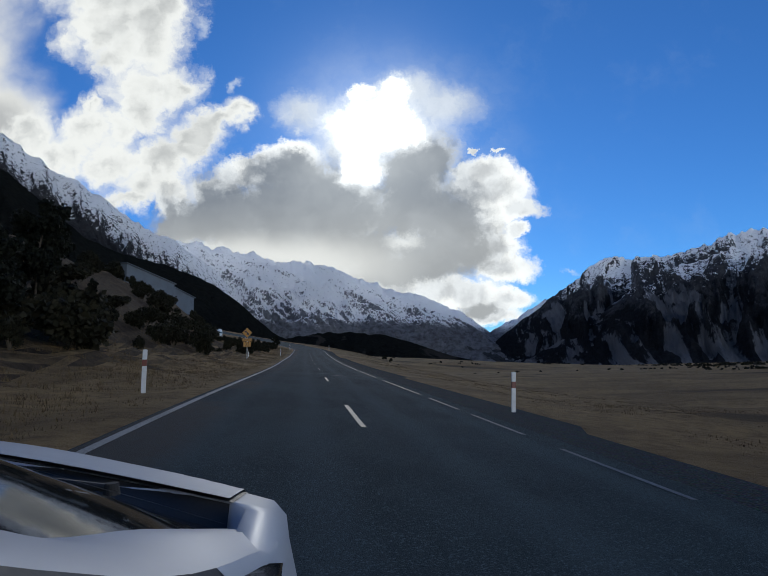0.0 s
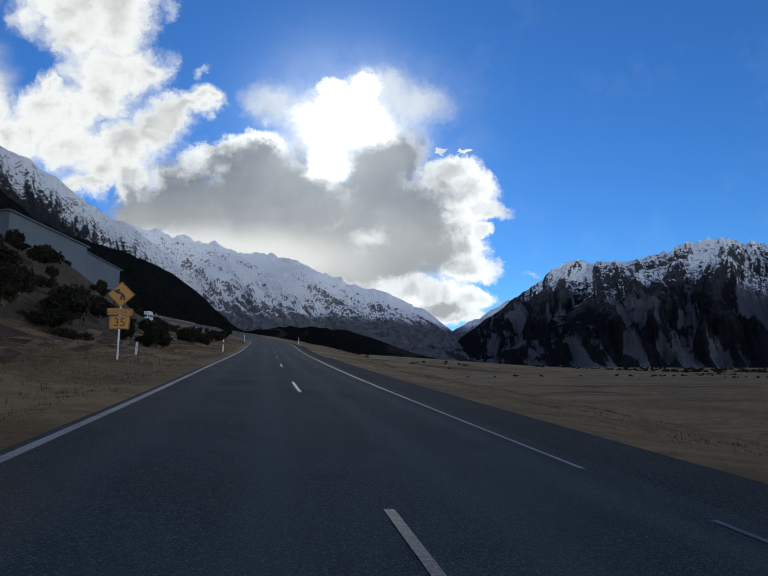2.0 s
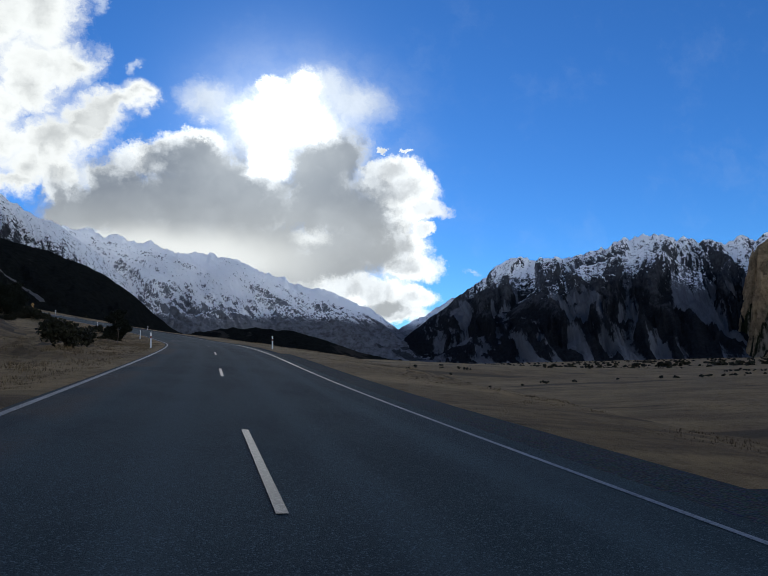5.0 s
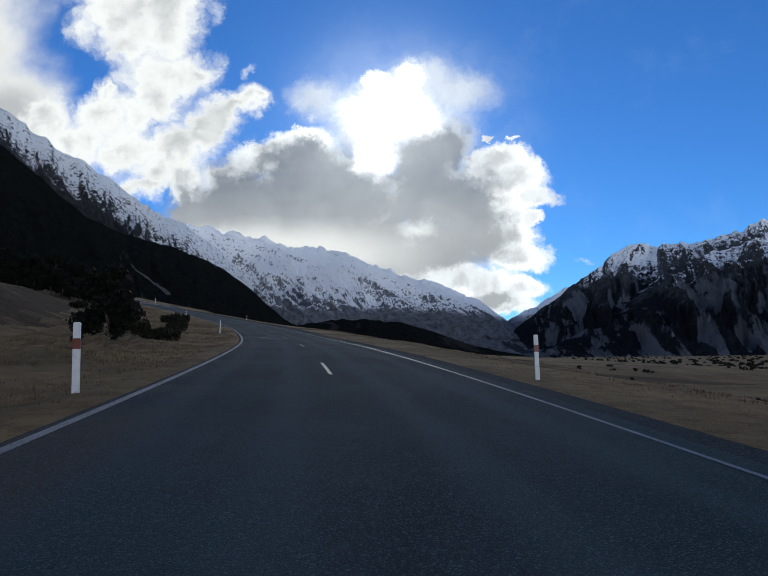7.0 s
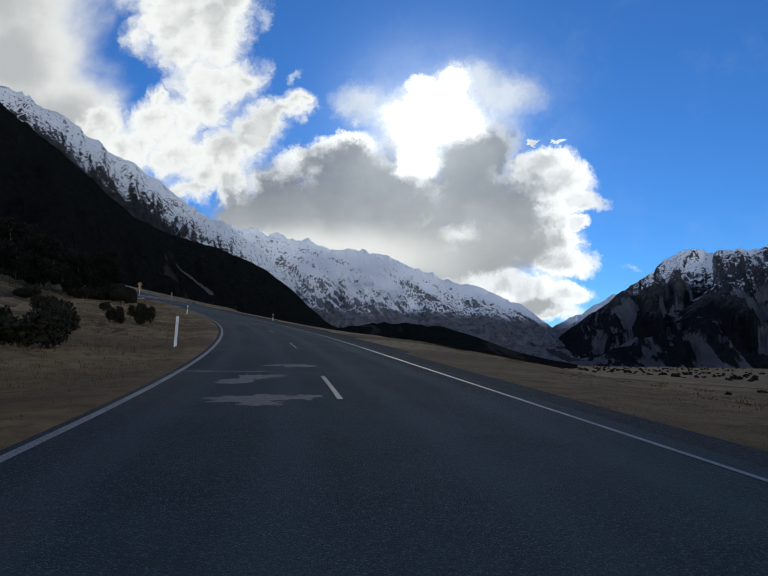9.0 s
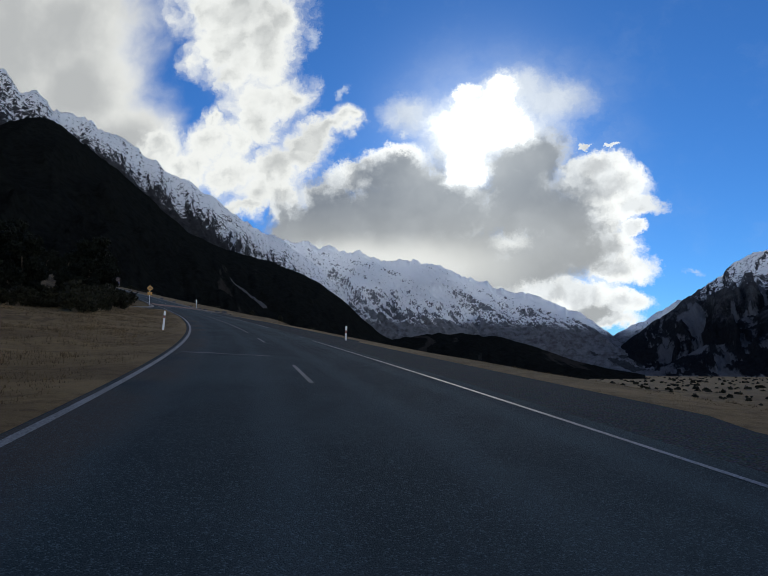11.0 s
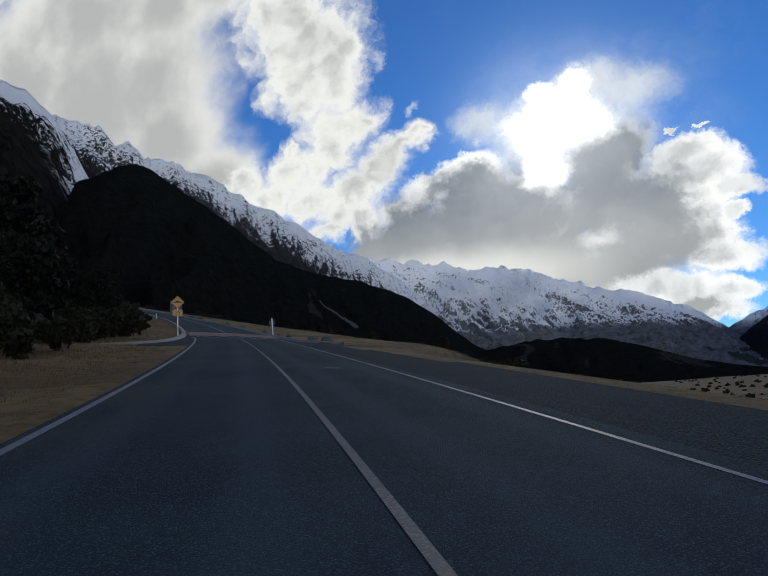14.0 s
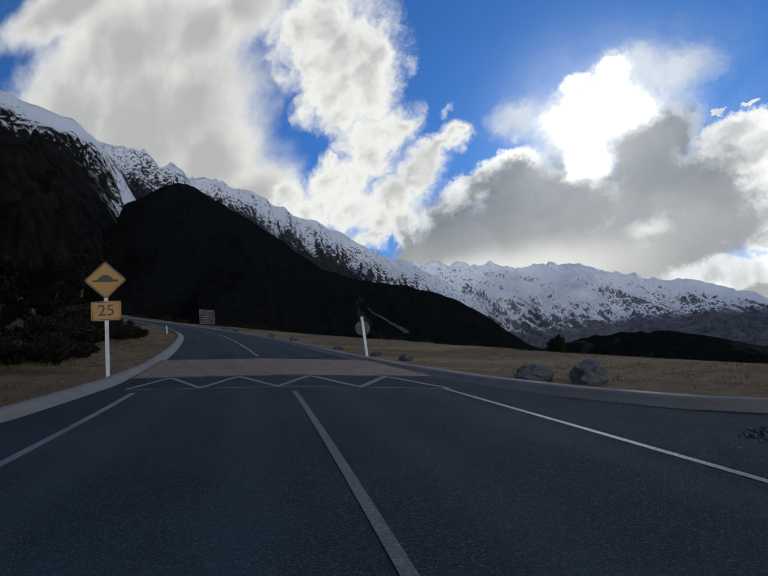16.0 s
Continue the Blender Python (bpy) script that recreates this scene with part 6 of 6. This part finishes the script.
    roof_rows = [across([(-0.36 + (0.02 if y > -0.3 else 0), y, z), (-0.52, y, z + 0.045), (-0.70, y, z + 0.065), (-0.87, y, z + 0.072)], 21) for y, z in ((-2.55, 1.30), (-2.0, 1.42), (-1.2, 1.46), (-0.45, 1.44), (-0.22, 1.405))]
    grid_part("roof", roof_rows, CAR_PAINT, car, "white roof panel")
    rear = [across([(-0.42, -2.55, 1.30), (-0.60, -2.58, 1.34), (-0.87, -2.6, 1.36)], 15), across([(-0.30, -2.68, 0.95), (-0.55, -2.72, 0.96), (-0.87, -2.74, 0.96)], 15)]
    grid_part("rear_window", rear[::-1], GLASS_DARK, car, "dark rear window")
    part("grille", box(0.62, 0.05, 0.10, (CAR_MIDDLE, 1.905, 0.55), 0.02), BLACK_TRIM, car, "black grille")
    part("bumper", box(1.25, 0.16, 0.20, (CAR_MIDDLE, 1.80, 0.34), 0.06), CAR_PAINT, car, "white front bumper")
    # wipers lying on the tray
    for root, end in (((-0.27, 0.945, 0.968), (-0.92, 1.03, 1.010)), ((-0.80, 1.07, 1.005), (-1.45, 0.93, 0.985))):
        wiper = empty("wiper")
        wiper.parent = car
        r, e = Vector(root), Vector(end)
        mesh_object("arm", *tube([r, r.lerp(e, 0.4) + Vector((0, 0, 0.02)), r.lerp(e, 0.75) + Vector((0, -0.01, 0.012))], [0.006, 0.005, 0.004], 6), BLACK_TRIM).parent = wiper
        mesh_object("blade", *tube([r.lerp(e, 0.25) + Vector((0, -0.02, 0)), r.lerp(e, 0.6) + Vector((0, -0.018, 0.006)), e + Vector((0, -0.015, 0))], [0.004, 0.005, 0.004], 6), RUBBER).parent = wiper
        bm = bmesh.new()
        bmesh.ops.create_cone(bm, cap_ends=True, segments=16, radius1=0.012, radius2=0.009, depth=0.016, matrix=Matrix.Translation(r))
        part("pivot", bm, RUBBER, wiper)
    return tagged(car, "white hatchback with a dark windscreen on the road", "car")


car = make_car()
car_spot = Vector((-1.319, 1.380, 1.306 - 1.16))
car.matrix_world = pose(*car_spot, 2.0, 0, 8.0)
